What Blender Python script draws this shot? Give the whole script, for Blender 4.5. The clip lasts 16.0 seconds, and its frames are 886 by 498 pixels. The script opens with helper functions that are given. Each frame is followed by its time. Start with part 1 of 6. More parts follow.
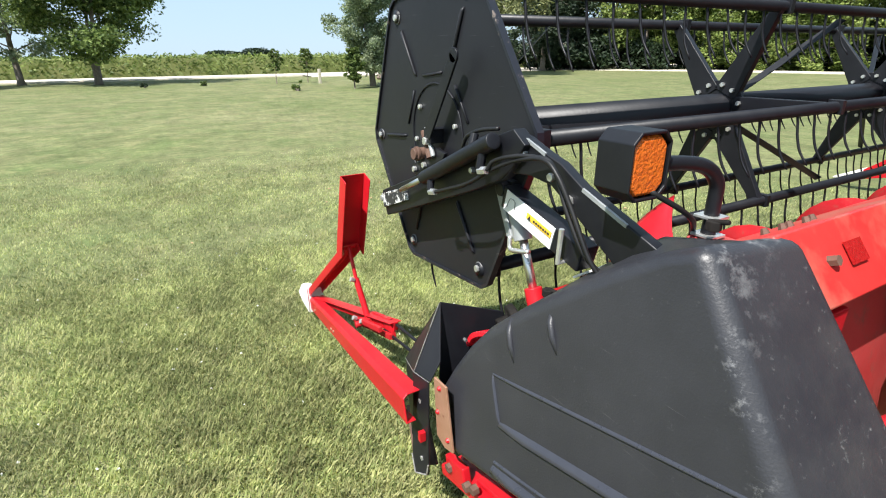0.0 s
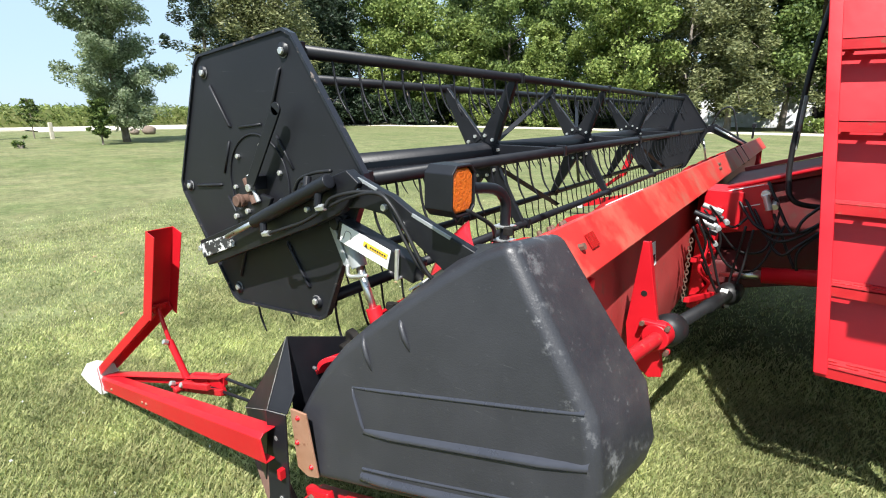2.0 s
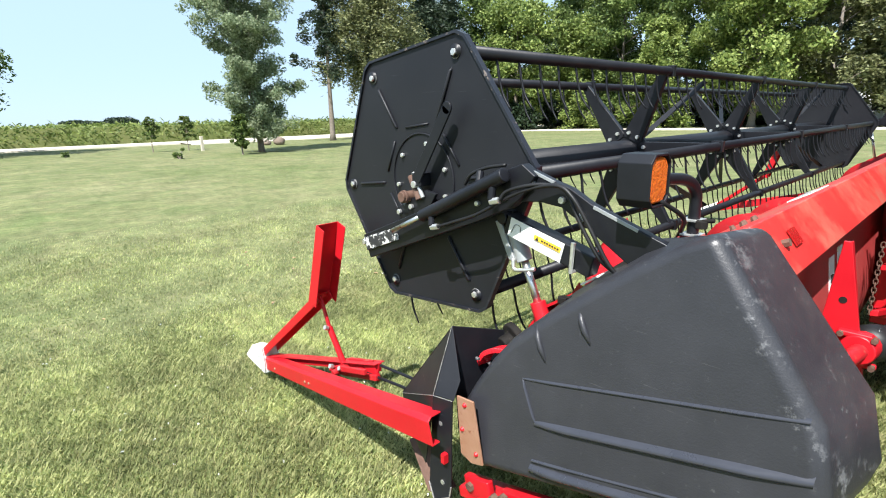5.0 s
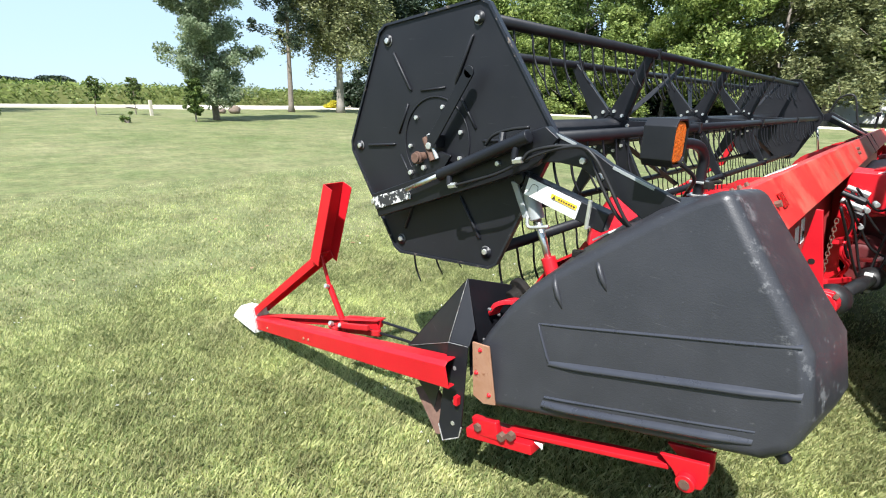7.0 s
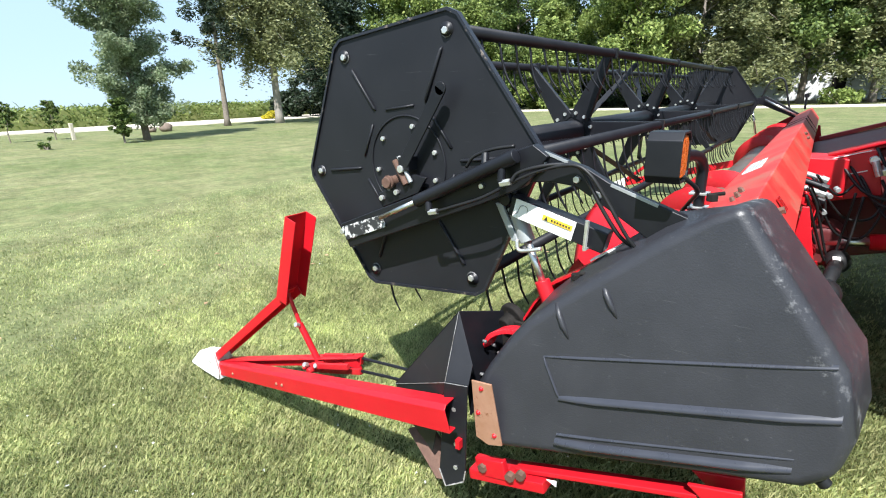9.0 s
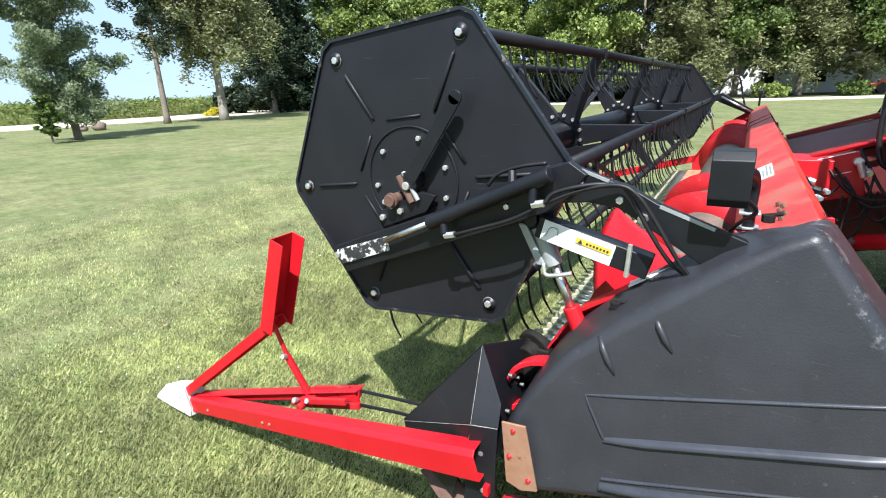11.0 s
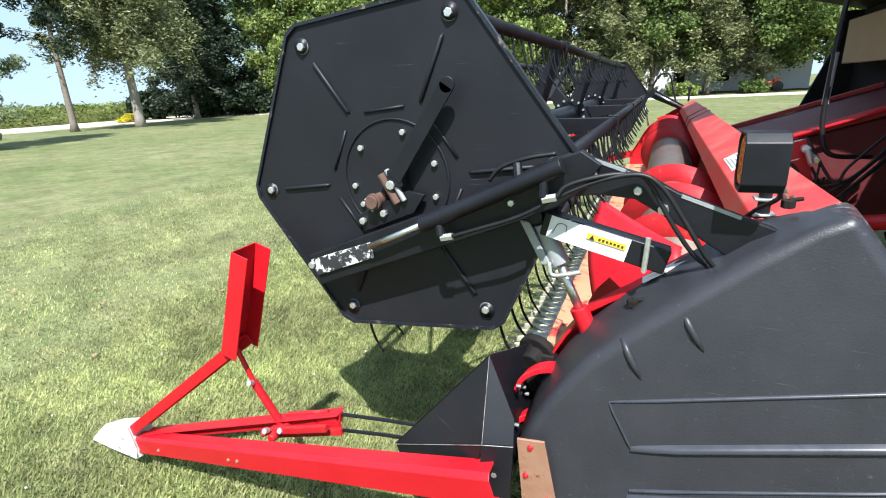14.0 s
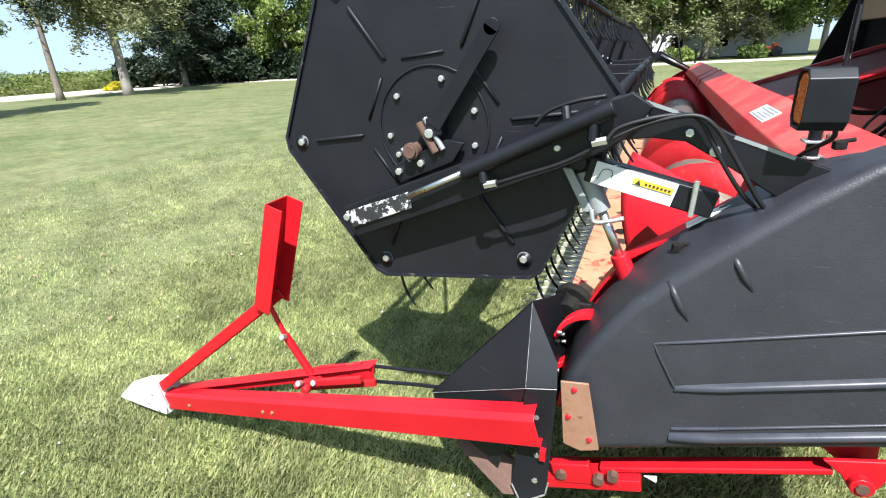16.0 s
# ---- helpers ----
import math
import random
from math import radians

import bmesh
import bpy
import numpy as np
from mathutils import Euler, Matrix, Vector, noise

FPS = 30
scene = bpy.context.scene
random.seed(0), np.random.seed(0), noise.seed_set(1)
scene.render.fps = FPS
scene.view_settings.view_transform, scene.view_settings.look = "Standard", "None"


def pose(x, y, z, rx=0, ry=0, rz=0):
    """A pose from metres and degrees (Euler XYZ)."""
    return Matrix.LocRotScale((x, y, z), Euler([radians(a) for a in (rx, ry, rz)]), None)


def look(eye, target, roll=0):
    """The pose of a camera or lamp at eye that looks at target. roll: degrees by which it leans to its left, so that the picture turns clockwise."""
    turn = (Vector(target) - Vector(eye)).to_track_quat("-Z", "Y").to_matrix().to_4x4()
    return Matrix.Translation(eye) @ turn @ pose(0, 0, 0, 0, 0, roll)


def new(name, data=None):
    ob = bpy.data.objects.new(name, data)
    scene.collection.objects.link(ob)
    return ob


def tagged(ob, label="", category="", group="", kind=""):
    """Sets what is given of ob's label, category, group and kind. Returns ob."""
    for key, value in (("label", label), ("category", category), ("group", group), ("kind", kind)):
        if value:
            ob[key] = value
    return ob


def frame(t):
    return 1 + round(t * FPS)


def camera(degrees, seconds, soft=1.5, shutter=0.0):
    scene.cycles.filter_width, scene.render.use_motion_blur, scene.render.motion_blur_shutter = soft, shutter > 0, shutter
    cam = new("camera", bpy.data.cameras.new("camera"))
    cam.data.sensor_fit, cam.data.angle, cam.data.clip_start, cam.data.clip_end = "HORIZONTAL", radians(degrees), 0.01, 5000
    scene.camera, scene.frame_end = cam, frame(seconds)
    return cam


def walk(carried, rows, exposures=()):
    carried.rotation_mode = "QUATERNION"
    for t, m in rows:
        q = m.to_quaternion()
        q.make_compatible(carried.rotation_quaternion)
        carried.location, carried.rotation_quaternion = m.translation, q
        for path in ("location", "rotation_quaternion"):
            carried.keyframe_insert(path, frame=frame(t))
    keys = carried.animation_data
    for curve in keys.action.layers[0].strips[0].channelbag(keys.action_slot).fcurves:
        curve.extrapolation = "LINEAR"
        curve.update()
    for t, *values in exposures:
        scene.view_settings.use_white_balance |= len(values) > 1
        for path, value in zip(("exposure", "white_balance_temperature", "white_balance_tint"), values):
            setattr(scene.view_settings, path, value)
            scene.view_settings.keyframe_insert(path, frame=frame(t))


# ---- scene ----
cam = camera(83.9, 16.0, soft=1.1)
PATH = [
    (0, (1.204, -0.605, 1.489), (-0.418, 0.305, 0.756), -0.5),
    (0.5, (1.205, -0.703, 1.476), (-0.311, 0.333, 0.684), -3.8),
    (1, (1.167, -0.699, 1.462), (-0.249, 0.517, 0.744), -3.7),
    (1.5, (1.198, -0.751, 1.493), (-0.148, 0.611, 0.915), -1.1),
    (2, (1.278, -0.850, 1.485), (0.156, 0.715, 0.946), 0.5),
    (2.5, (1.345, -0.813, 1.467), (0.186, 0.714, 0.899), -1.6),
    (3, (1.335, -0.781, 1.517), (0.048, 0.667, 1.021), -1.6),
    (3.5, (1.327, -0.835, 1.491), (-0.016, 0.557, 0.982), -2.0),
    (4, (1.246, -0.879, 1.488), (-0.100, 0.442, 0.823), -0.9),
    (4.5, (1.173, -0.933, 1.474), (-0.272, 0.351, 0.959), -1.9),
    (7, (1.069, -1.257, 1.398), (-0.224, 0.150, 0.807), 1.7),
    (7.5, (1.022, -1.207, 1.422), (-0.225, 0.219, 0.780), 0.6),
    (8, (0.994, -1.285, 1.409), (-0.132, 0.264, 0.833), 0.7),
    (8.5, (0.960, -1.292, 1.425), (-0.048, 0.337, 0.850), 2.8),
    (9, (0.873, -1.199, 1.458), (-0.276, 0.329, 0.870), -1.8),
    (9.5, (0.868, -1.243, 1.472), (-0.166, 0.409, 1.024), -2.2),
    (9.7, (0.830, -1.170, 1.509), (-0.200, 0.442, 0.927), -1.8),
    (12, (0.504, -1.148, 1.509), (-0.413, 0.524, 0.905), -3.6),
    (12.5, (0.474, -1.216, 1.523), (-0.258, 0.552, 0.942), -1.1),
    (13, (0.456, -1.126, 1.478), (-0.338, 0.590, 0.826), -3.7),
    (13.5, (0.442, -1.063, 1.503), (-0.403, 0.619, 0.826), -2.3),
    (14, (0.370, -1.102, 1.474), (-0.401, 0.639, 0.860), -2.6),
    (14.5, (0.350, -1.081, 1.446), (-0.450, 0.647, 0.835), -3.0),
    (15, (0.364, -1.075, 1.468), (-0.276, 0.773, 1.051), -1.4),
    (15.5, (0.318, -1.162, 1.458), (-0.192, 0.679, 0.865), 1.6),
    (16, (0.247, -1.176, 1.419), (-0.491, 0.535, 0.691), -2.8),
]
walk(cam, [(t, look(eye, target, roll)) for t, eye, target, roll in PATH],
     [(0.0, 1.06, 6500, 10), (1.5, 1.12, 6450, 10), (4.0, 1.24, 6400, 10), (8.5, 1.25, 6250, 10), (12.0, 1.21, 6150, 10), (16.0, 1.24, 6150, 10)])

# ---- world, sun, exposure ----
world = bpy.data.worlds.new("sky")
scene.world = world
world.use_nodes = True
wn = world.node_tree
sky = wn.nodes.new("ShaderNodeTexSky")
sky.sky_type = "NISHITA"
sky.sun_disc = False
sky.sun_elevation = radians(56)
sky.sun_rotation = radians(160)
sky.air_density = 1.0
sky.ozone_density = 2.5
sky.dust_density = 0.2
bg = wn.nodes["Background"]
haze = wn.nodes.new("ShaderNodeMixRGB")      # a pale, hazy summer sky
haze.inputs["Fac"].default_value = 0.88
haze.inputs["Color2"].default_value = (3.5, 4.75, 6.0, 1)
wn.links.new(sky.outputs[0], haze.inputs["Color1"])
wn.links.new(haze.outputs[0], bg.inputs[0])
bg.inputs[1].default_value = 0.084
sun = new("sun", bpy.data.lights.new("sun", "SUN"))
sun.data.energy = 4.7
sun.data.angle = radians(0.55)
sun.data.color = (1.0, 0.97, 0.925)
sun.matrix_world = look((3.0, -6.7, 11.0), (0, 0, 0))
GZ = -0.15      # the lawn's level


# ---- materials ----
def mat(name, col, rough=0.5, metal=0.0, col2=None, scale=8.0, mix=0.5, bump=0.0, bscale=60.0, spec=0.5, fine=None, var=0.0):
    """Base colour varied by coarse and fine noise; optional bump; var: per-object variation."""
    m = bpy.data.materials.new(name)
    m.use_nodes = True
    nt = m.node_tree
    b = nt.nodes["Principled BSDF"]
    b.inputs["Roughness"].default_value = rough
    b.inputs["Metallic"].default_value = metal
    b.inputs["Specular IOR Level"].default_value = spec
    tc = nt.nodes.new("ShaderNodeTexCoord")
    n1 = nt.nodes.new("ShaderNodeTexNoise")
    n1.inputs["Scale"].default_value = scale
    n1.inputs["Detail"].default_value = 6
    n1.inputs["Roughness"].default_value = 0.65
    nt.links.new(tc.outputs["Object"], n1.inputs["Vector"])
    r = nt.nodes.new("ShaderNodeValToRGB")
    r.color_ramp.elements[0].position = 0.5 - 0.5 * mix
    r.color_ramp.elements[1].position = 0.5 + 0.5 * mix
    r.color_ramp.elements[0].color = (*col, 1)
    r.color_ramp.elements[1].color = (*(col2 or [c * 1.12 for c in col]), 1)
    nt.links.new(n1.outputs["Fac"], r.inputs["Fac"])
    out = r.outputs["Color"]
    if fine:
        n2 = nt.nodes.new("ShaderNodeTexNoise")
        n2.inputs["Scale"].default_value = fine[0]
        n2.inputs["Detail"].default_value = 8
        n2.inputs["Roughness"].default_value = 0.7
        nt.links.new(tc.outputs["Object"], n2.inputs["Vector"])
        r2 = nt.nodes.new("ShaderNodeValToRGB")
        r2.color_ramp.elements[0].position = fine[1]
        r2.color_ramp.elements[1].position = fine[2]
        r2.color_ramp.elements[0].color = (0, 0, 0, 1)
        r2.color_ramp.elements[1].color = (1, 1, 1, 1)
        nt.links.new(n2.outputs["Fac"], r2.inputs["Fac"])
        mx = nt.nodes.new("ShaderNodeMixRGB")
        mx.inputs["Color2"].default_value = (*fine[3], 1)
        nt.links.new(r2.outputs["Color"], mx.inputs["Fac"])
        nt.links.new(out, mx.inputs["Color1"])
        out = mx.outputs["Color"]
    if var:
        oi = nt.nodes.new("ShaderNodeObjectInfo")
        hs = nt.nodes.new("ShaderNodeHueSaturation")
        mp = nt.nodes.new("ShaderNodeMapRange")
        mp.inputs["To Min"].default_value = 1 - var
        mp.inputs["To Max"].default_value = 1 + var
        nt.links.new(oi.outputs["Random"], mp.inputs["Value"])
        nt.links.new(mp.outputs["Result"], hs.inputs["Value"])
        nt.links.new(out, hs.inputs["Color"])
        out = hs.outputs["Color"]
    nt.links.new(out, b.inputs["Base Color"])
    rn = nt.nodes.new("ShaderNodeMapRange")
    rn.inputs["To Min"].default_value = max(0.05, rough - 0.1)
    rn.inputs["To Max"].default_value = min(1.0, rough + 0.14)
    nt.links.new(n1.outputs["Fac"], rn.inputs["Value"])
    nt.links.new(rn.outputs["Result"], b.inputs["Roughness"])
    if bump:
        nb = nt.nodes.new("ShaderNodeTexNoise")
        nb.inputs["Scale"].default_value = bscale
        nb.inputs["Detail"].default_value = 5
        nt.links.new(tc.outputs["Object"], nb.inputs["Vector"])
        bp = nt.nodes.new("ShaderNodeBump")
        bp.inputs["Strength"].default_value = bump
        bp.inputs["Distance"].default_value = 0.01
        nt.links.new(nb.outputs["Fac"], bp.inputs["Height"])
        nt.links.new(bp.outputs["Normal"], b.inputs["Normal"])
    return m


def leaf_mat(name, col, col2, rough=0.55, trans=0.35):
    """Leaves: colour varied by island, some light passes through."""
    m = bpy.data.materials.new(name)
    m.use_nodes = True
    nt = m.node_tree
    b = nt.nodes["Principled BSDF"]
    b.inputs["Roughness"].default_value = rough
    b.inputs["Specular IOR Level"].default_value = 0.3
    g = nt.nodes.new("ShaderNodeNewGeometry")
    r = nt.nodes.new("ShaderNodeValToRGB")
    r.color_ramp.elements[0].color = (*col, 1)
    r.color_ramp.elements[1].color = (*col2, 1)
    nt.links.new(g.outputs["Random Per Island"], r.inputs["Fac"])
    n1 = nt.nodes.new("ShaderNodeTexNoise")
    n1.inputs["Scale"].default_value = 0.8
    tc = nt.nodes.new("ShaderNodeTexCoord")
    nt.links.new(tc.outputs["Object"], n1.inputs["Vector"])
    hs = nt.nodes.new("ShaderNodeHueSaturation")
    mp = nt.nodes.new("ShaderNodeMapRange")
    mp.inputs["To Min"].default_value = 0.45
    mp.inputs["To Max"].default_value = 1.55
    nt.links.new(n1.outputs["Fac"], mp.inputs["Value"])
    nt.links.new(mp.outputs["Result"], hs.inputs["Value"])
    nt.links.new(r.outputs["Color"], hs.inputs["Color"])
    nt.links.new(hs.outputs["Color"], b.inputs["Base Color"])
    t = nt.nodes.new("ShaderNodeBsdfTranslucent")
    nt.links.new(hs.outputs["Color"], t.inputs["Color"])
    mx = nt.nodes.new("ShaderNodeMixShader")
    mx.inputs[0].default_value = trans
    nt.links.new(b.outputs[0], mx.inputs[1])
    nt.links.new(t.outputs[0], mx.inputs[2])
    nt.links.new(mx.outputs[0], nt.nodes["Material Output"].inputs["Surface"])
    return m


BEAMR = mat("sun_faded_red_paint", (0.46, 0.018, 0.018), 0.4, col2=(0.56, 0.035, 0.03), scale=3, fine=(3.5, 0.46, 0.70, (0.35, 0.13, 0.09)), bump=0.05, bscale=25)
RED = mat("red_paint", (0.42, 0.006, 0.013), 0.36, col2=(0.52, 0.011, 0.019), scale=5, spec=0.38, fine=(38, 0.66, 0.74, (0.20, 0.05, 0.03)), bump=0.05, bscale=25)
REDW = mat("worn_red_paint", (0.38, 0.008, 0.014), 0.45, col2=(0.49, 0.018, 0.023), scale=7, spec=0.4, fine=(22, 0.58, 0.72, (0.22, 0.09, 0.06)), bump=0.08, bscale=40)
REDD = mat("dusty_red_paint", (0.30, 0.02, 0.02), 0.6, col2=(0.40, 0.05, 0.045), scale=4, fine=(14, 0.55, 0.75, (0.18, 0.07, 0.05)), bump=0.1)
BLACK = mat("black_paint", (0.0052, 0.0054, 0.0078), 0.40, col2=(0.0105, 0.011, 0.014), scale=6, spec=0.33, fine=(70, 0.66, 0.76, (0.05, 0.05, 0.05)), bump=0.05, bscale=50)
SHEET = mat("black_sheet_metal", (0.0075, 0.0078, 0.0105), 0.46, col2=(0.0135, 0.014, 0.0175), scale=3.5, spec=0.32, fine=(55, 0.67, 0.78, (0.06, 0.06, 0.065)), bump=0.06, bscale=8)
PLASTIC = mat("black_plastic", (0.019, 0.0192, 0.0235), 0.42, col2=(0.029, 0.0292, 0.0345), scale=5, spec=0.50, fine=(60, 0.63, 0.76, (0.085, 0.085, 0.087)), bump=0.09, bscale=220)
def scratches(m, col, angle, sc=5.0):
    """Fine straight scratches, drawn by noise stretched along one direction."""
    nt = m.node_tree
    b = nt.nodes["Principled BSDF"]
    src = b.inputs["Base Color"].links[0].from_socket
    tc = nt.nodes.new("ShaderNodeTexCoord")
    mp = nt.nodes.new("ShaderNodeMapping")
    mp.inputs["Rotation"].default_value = (0, radians(angle), 0)
    mp.inputs["Scale"].default_value = (sc, sc, sc * 34)
    nt.links.new(tc.outputs["Object"], mp.inputs["Vector"])
    n = nt.nodes.new("ShaderNodeTexNoise")
    n.inputs["Scale"].default_value = 1.0
    n.inputs["Detail"].default_value = 4
    n.inputs["Roughness"].default_value = 0.6
    nt.links.new(mp.outputs["Vector"], n.inputs["Vector"])
    rr = nt.nodes.new("ShaderNodeMapRange")
    rr.inputs["From Min"].default_value, rr.inputs["From Max"].default_value = 0.69, 0.75
    nt.links.new(n.outputs["Fac"], rr.inputs["Value"])
    mx = nt.nodes.new("ShaderNodeMixRGB")
    mx.inputs["Color2"].default_value = (*col, 1)
    nt.links.new(rr.outputs["Result"], mx.inputs["Fac"])
    nt.links.new(src, mx.inputs["Color1"])
    nt.links.new(mx.outputs["Color"], b.inputs["Base Color"])


def ridge_scuffs(m):
    """Scuffed paint along the cover's rear ridge and on the face behind it."""
    nt = m.node_tree
    b = nt.nodes["Principled BSDF"]
    src = b.inputs["Base Color"].links[0].from_socket
    tc = nt.nodes.new("ShaderNodeTexCoord")
    d = nt.nodes.new("ShaderNodeVectorMath")
    d.operation = "DOT_PRODUCT"
    d.inputs[1].default_value = (0.852, 0.0, 0.523)
    nt.links.new(tc.outputs["Object"], d.inputs[0])
    out = src
    # along the ridge, then spread over the rear face
    for lo, top, hi, sc, n0, n1, col in ((0.618, 0.648, 0.674, 22.0, 0.53, 0.66, (0.19, 0.19, 0.195)), (0.65, 0.69, 0.85, 46.0, 0.60, 0.69, (0.16, 0.16, 0.16)), (0.65, 0.72, 0.90, 9.0, 0.40, 0.75, (0.055, 0.052, 0.05))):
        r = nt.nodes.new("ShaderNodeValToRGB")
        e = r.color_ramp.elements
        e[0].position, e[0].color = lo, (0, 0, 0, 1)
        e[1].position, e[1].color = hi, (0, 0, 0, 1)
        e.new(top).color = (1, 1, 1, 1)
        nt.links.new(d.outputs["Value"], r.inputs["Fac"])
        n = nt.nodes.new("ShaderNodeTexNoise")
        n.inputs["Scale"].default_value = sc
        n.inputs["Detail"].default_value = 9
        n.inputs["Roughness"].default_value = 0.75
        nt.links.new(tc.outputs["Object"], n.inputs["Vector"])
        m2 = nt.nodes.new("ShaderNodeMapRange")
        m2.inputs["From Min"].default_value, m2.inputs["From Max"].default_value = n0, n1
        nt.links.new(n.outputs["Fac"], m2.inputs["Value"])
        mu = nt.nodes.new("ShaderNodeMath")
        mu.operation = "MULTIPLY"
        nt.links.new(r.outputs["Color"], mu.inputs[0])
        nt.links.new(m2.outputs["Result"], mu.inputs[1])
        mx = nt.nodes.new("ShaderNodeMixRGB")
        mx.inputs["Color2"].default_value = (*col, 1)
        nt.links.new(mu.outputs[0], mx.inputs["Fac"])
        nt.links.new(out, mx.inputs["Color1"])
        out = mx.outputs["Color"]
    nt.links.new(out, b.inputs["Base Color"])


ridge_scuffs(PLASTIC)
scratches(SHEET, (0.06, 0.06, 0.065), 25)
scratches(SHEET, (0.05, 0.05, 0.055), -60, 4.0)
scratches(PLASTIC, (0.07, 0.07, 0.072), -14)
# grimy red, its base darkened further to hold the combine's shade
REDF = mat("grimy_red_in_shade", (0.065, 0.006, 0.0075), 0.6, col2=(0.125, 0.014, 0.015), scale=4, fine=(9, 0.52, 0.7, (0.07, 0.03, 0.025)), bump=0.1)
RIBP = mat("polished_plastic", (0.024, 0.0245, 0.032), 0.27, col2=(0.034, 0.0345, 0.043), scale=12, spec=0.7)
RUBBER = mat("black_rubber", (0.007, 0.007, 0.008), 0.45, col2=(0.013, 0.0128, 0.0135), scale=14, spec=0.35)
STEEL = mat("bright_steel", (0.55, 0.55, 0.54), 0.28, 1.0, col2=(0.68, 0.68, 0.66), scale=20)
ZINC = mat("zinc_bolt", (0.55, 0.55, 0.53), 0.36, 0.8, col2=(0.75, 0.75, 0.72), scale=60)
DULL = mat("dull_washer", (0.10, 0.10, 0.105), 0.5, 0.5, col2=(0.22, 0.22, 0.22), scale=40, fine=(70, 0.5, 0.7, (0.30, 0.30, 0.29)))
BARE = mat("bare_scraped_metal", (0.30, 0.29, 0.28), 0.45, 0.5, col2=(0.55, 0.53, 0.50), scale=30, fine=(50, 0.5, 0.65, (0.12, 0.09, 0.07)))
GREY = mat("grey_casting", (0.26, 0.28, 0.28), 0.5, 0.3, col2=(0.36, 0.37, 0.37), scale=20)
RUST = mat("rusty_steel", (0.075, 0.038, 0.026), 0.75, 0.1, col2=(0.15, 0.085, 0.06), scale=25, bump=0.2)
WORN = mat("worn_auger_drum", (0.10, 0.07, 0.05), 0.42, 0.6, col2=(0.26, 0.22, 0.18), scale=3, fine=(6, 0.56, 0.64, (0.30, 0.03, 0.03)), bump=0.05)
PAN = mat("worn_floor_pan", (0.44, 0.21, 0.10), 0.5, 0.1, col2=(0.52, 0.31, 0.19), scale=6, mix=0.6, fine=(9, 0.55, 0.62, (0.40, 0.05, 0.04)), bump=0.1)
GUARD = mat("knife_guard_steel", (0.36, 0.35, 0.22), 0.5, 0.15, col2=(0.55, 0.53, 0.38), scale=30)
PATCH = mat("bare_copper_patch", (0.34, 0.17, 0.10), 0.45, 0.35, col2=(0.44, 0.25, 0.17), scale=18, fine=(45, 0.58, 0.68, (0.22, 0.08, 0.04)), bump=0.1)
WHITE = mat("white_plastic", (0.74, 0.72, 0.68), 0.5, col2=(0.82, 0.80, 0.77), scale=16, fine=(40, 0.62, 0.7, (0.45, 0.4, 0.33)))
LABEL = mat("white_label", (0.76, 0.75, 0.72), 0.45, col2=(0.82, 0.81, 0.79), scale=30)
YELLOW = mat("yellow_label", (0.75, 0.46, 0.03), 0.45, col2=(0.8, 0.52, 0.05), scale=30)
SMOKE = mat("tinted_glass", (0.010, 0.013, 0.014), 0.08, col2=(0.014, 0.017, 0.018), scale=2)
INK = mat("black_ink", (0.02, 0.02, 0.02), 0.5)
AMBER = mat("amber_lens", (0.62, 0.11, 0.014), 0.25, col2=(0.74, 0.17, 0.02), scale=40, bump=0.5, bscale=160)
REFL = mat("red_reflector", (0.28, 0.008, 0.008), 0.2, col2=(0.35, 0.012, 0.012), scale=90, bump=0.3, bscale=200)
TAN = mat("tan_panel", (0.30, 0.19, 0.10), 0.6, col2=(0.38, 0.25, 0.14), scale=6)
# grime on real parts; also the shadow discs and bands put on the header
DARK = mat("grime_and_shade", (0.006, 0.0055, 0.005), 0.75, col2=(0.018, 0.015, 0.013), scale=16, spec=0.2, bump=0.3, fine=(40, 0.62, 0.72, (0.08, 0.06, 0.05)))
GRAVEL = mat("gravel", (0.50, 0.44, 0.36), 0.9, col2=(0.66, 0.60, 0.50), scale=1.5, fine=(14, 0.45, 0.8, (0.42, 0.37, 0.30)), bump=0.3)
BARK = mat("grey_bark", (0.13, 0.105, 0.085), 0.9, col2=(0.26, 0.22, 0.18), scale=9, bump=0.7, bscale=12)
BARKP = mat("pale_bark", (0.19, 0.165, 0.14), 0.85, col2=(0.33, 0.30, 0.26), scale=5, bump=0.4, bscale=12)
STONE = mat("stone", (0.12, 0.085, 0.065), 0.85, col2=(0.24, 0.19, 0.15), scale=4, bump=0.5, bscale=8)
SIDING = mat("white_siding", (0.74, 0.75, 0.76), 0.6, col2=(0.82, 0.82, 0.82), scale=2)
ROOFM = mat("grey_shingle", (0.12, 0.12, 0.125), 0.85, col2=(0.2, 0.19, 0.19), scale=6)
POSTW = mat("weathered_wood", (0.42, 0.38, 0.30), 0.85, col2=(0.6, 0.55, 0.46), scale=8)
L_LIGHT = leaf_mat("leaf_light", (0.12, 0.175, 0.085), (0.36, 0.41, 0.26), trans=0.45)
L_MAPLE = leaf_mat("leaf_deep", (0.040, 0.078, 0.018), (0.211, 0.273, 0.079), trans=0.32)
L_YELL = leaf_mat("leaf_yellowish", (0.07, 0.12, 0.024), (0.32, 0.38, 0.11), trans=0.32)
L_PINE = leaf_mat("needle_dark", (0.012, 0.026, 0.014), (0.05, 0.072, 0.038), trans=0.15)
L_CEDAR = leaf_mat("needle_olive", (0.068, 0.086, 0.034), (0.27, 0.28, 0.125), trans=0.25)
# near-black leaves: the belt's shaded depth is put into this colour
L_BUSH = leaf_mat("leaf_bush_shade", (0.010, 0.022, 0.010), (0.03, 0.05, 0.02), trans=0.15)
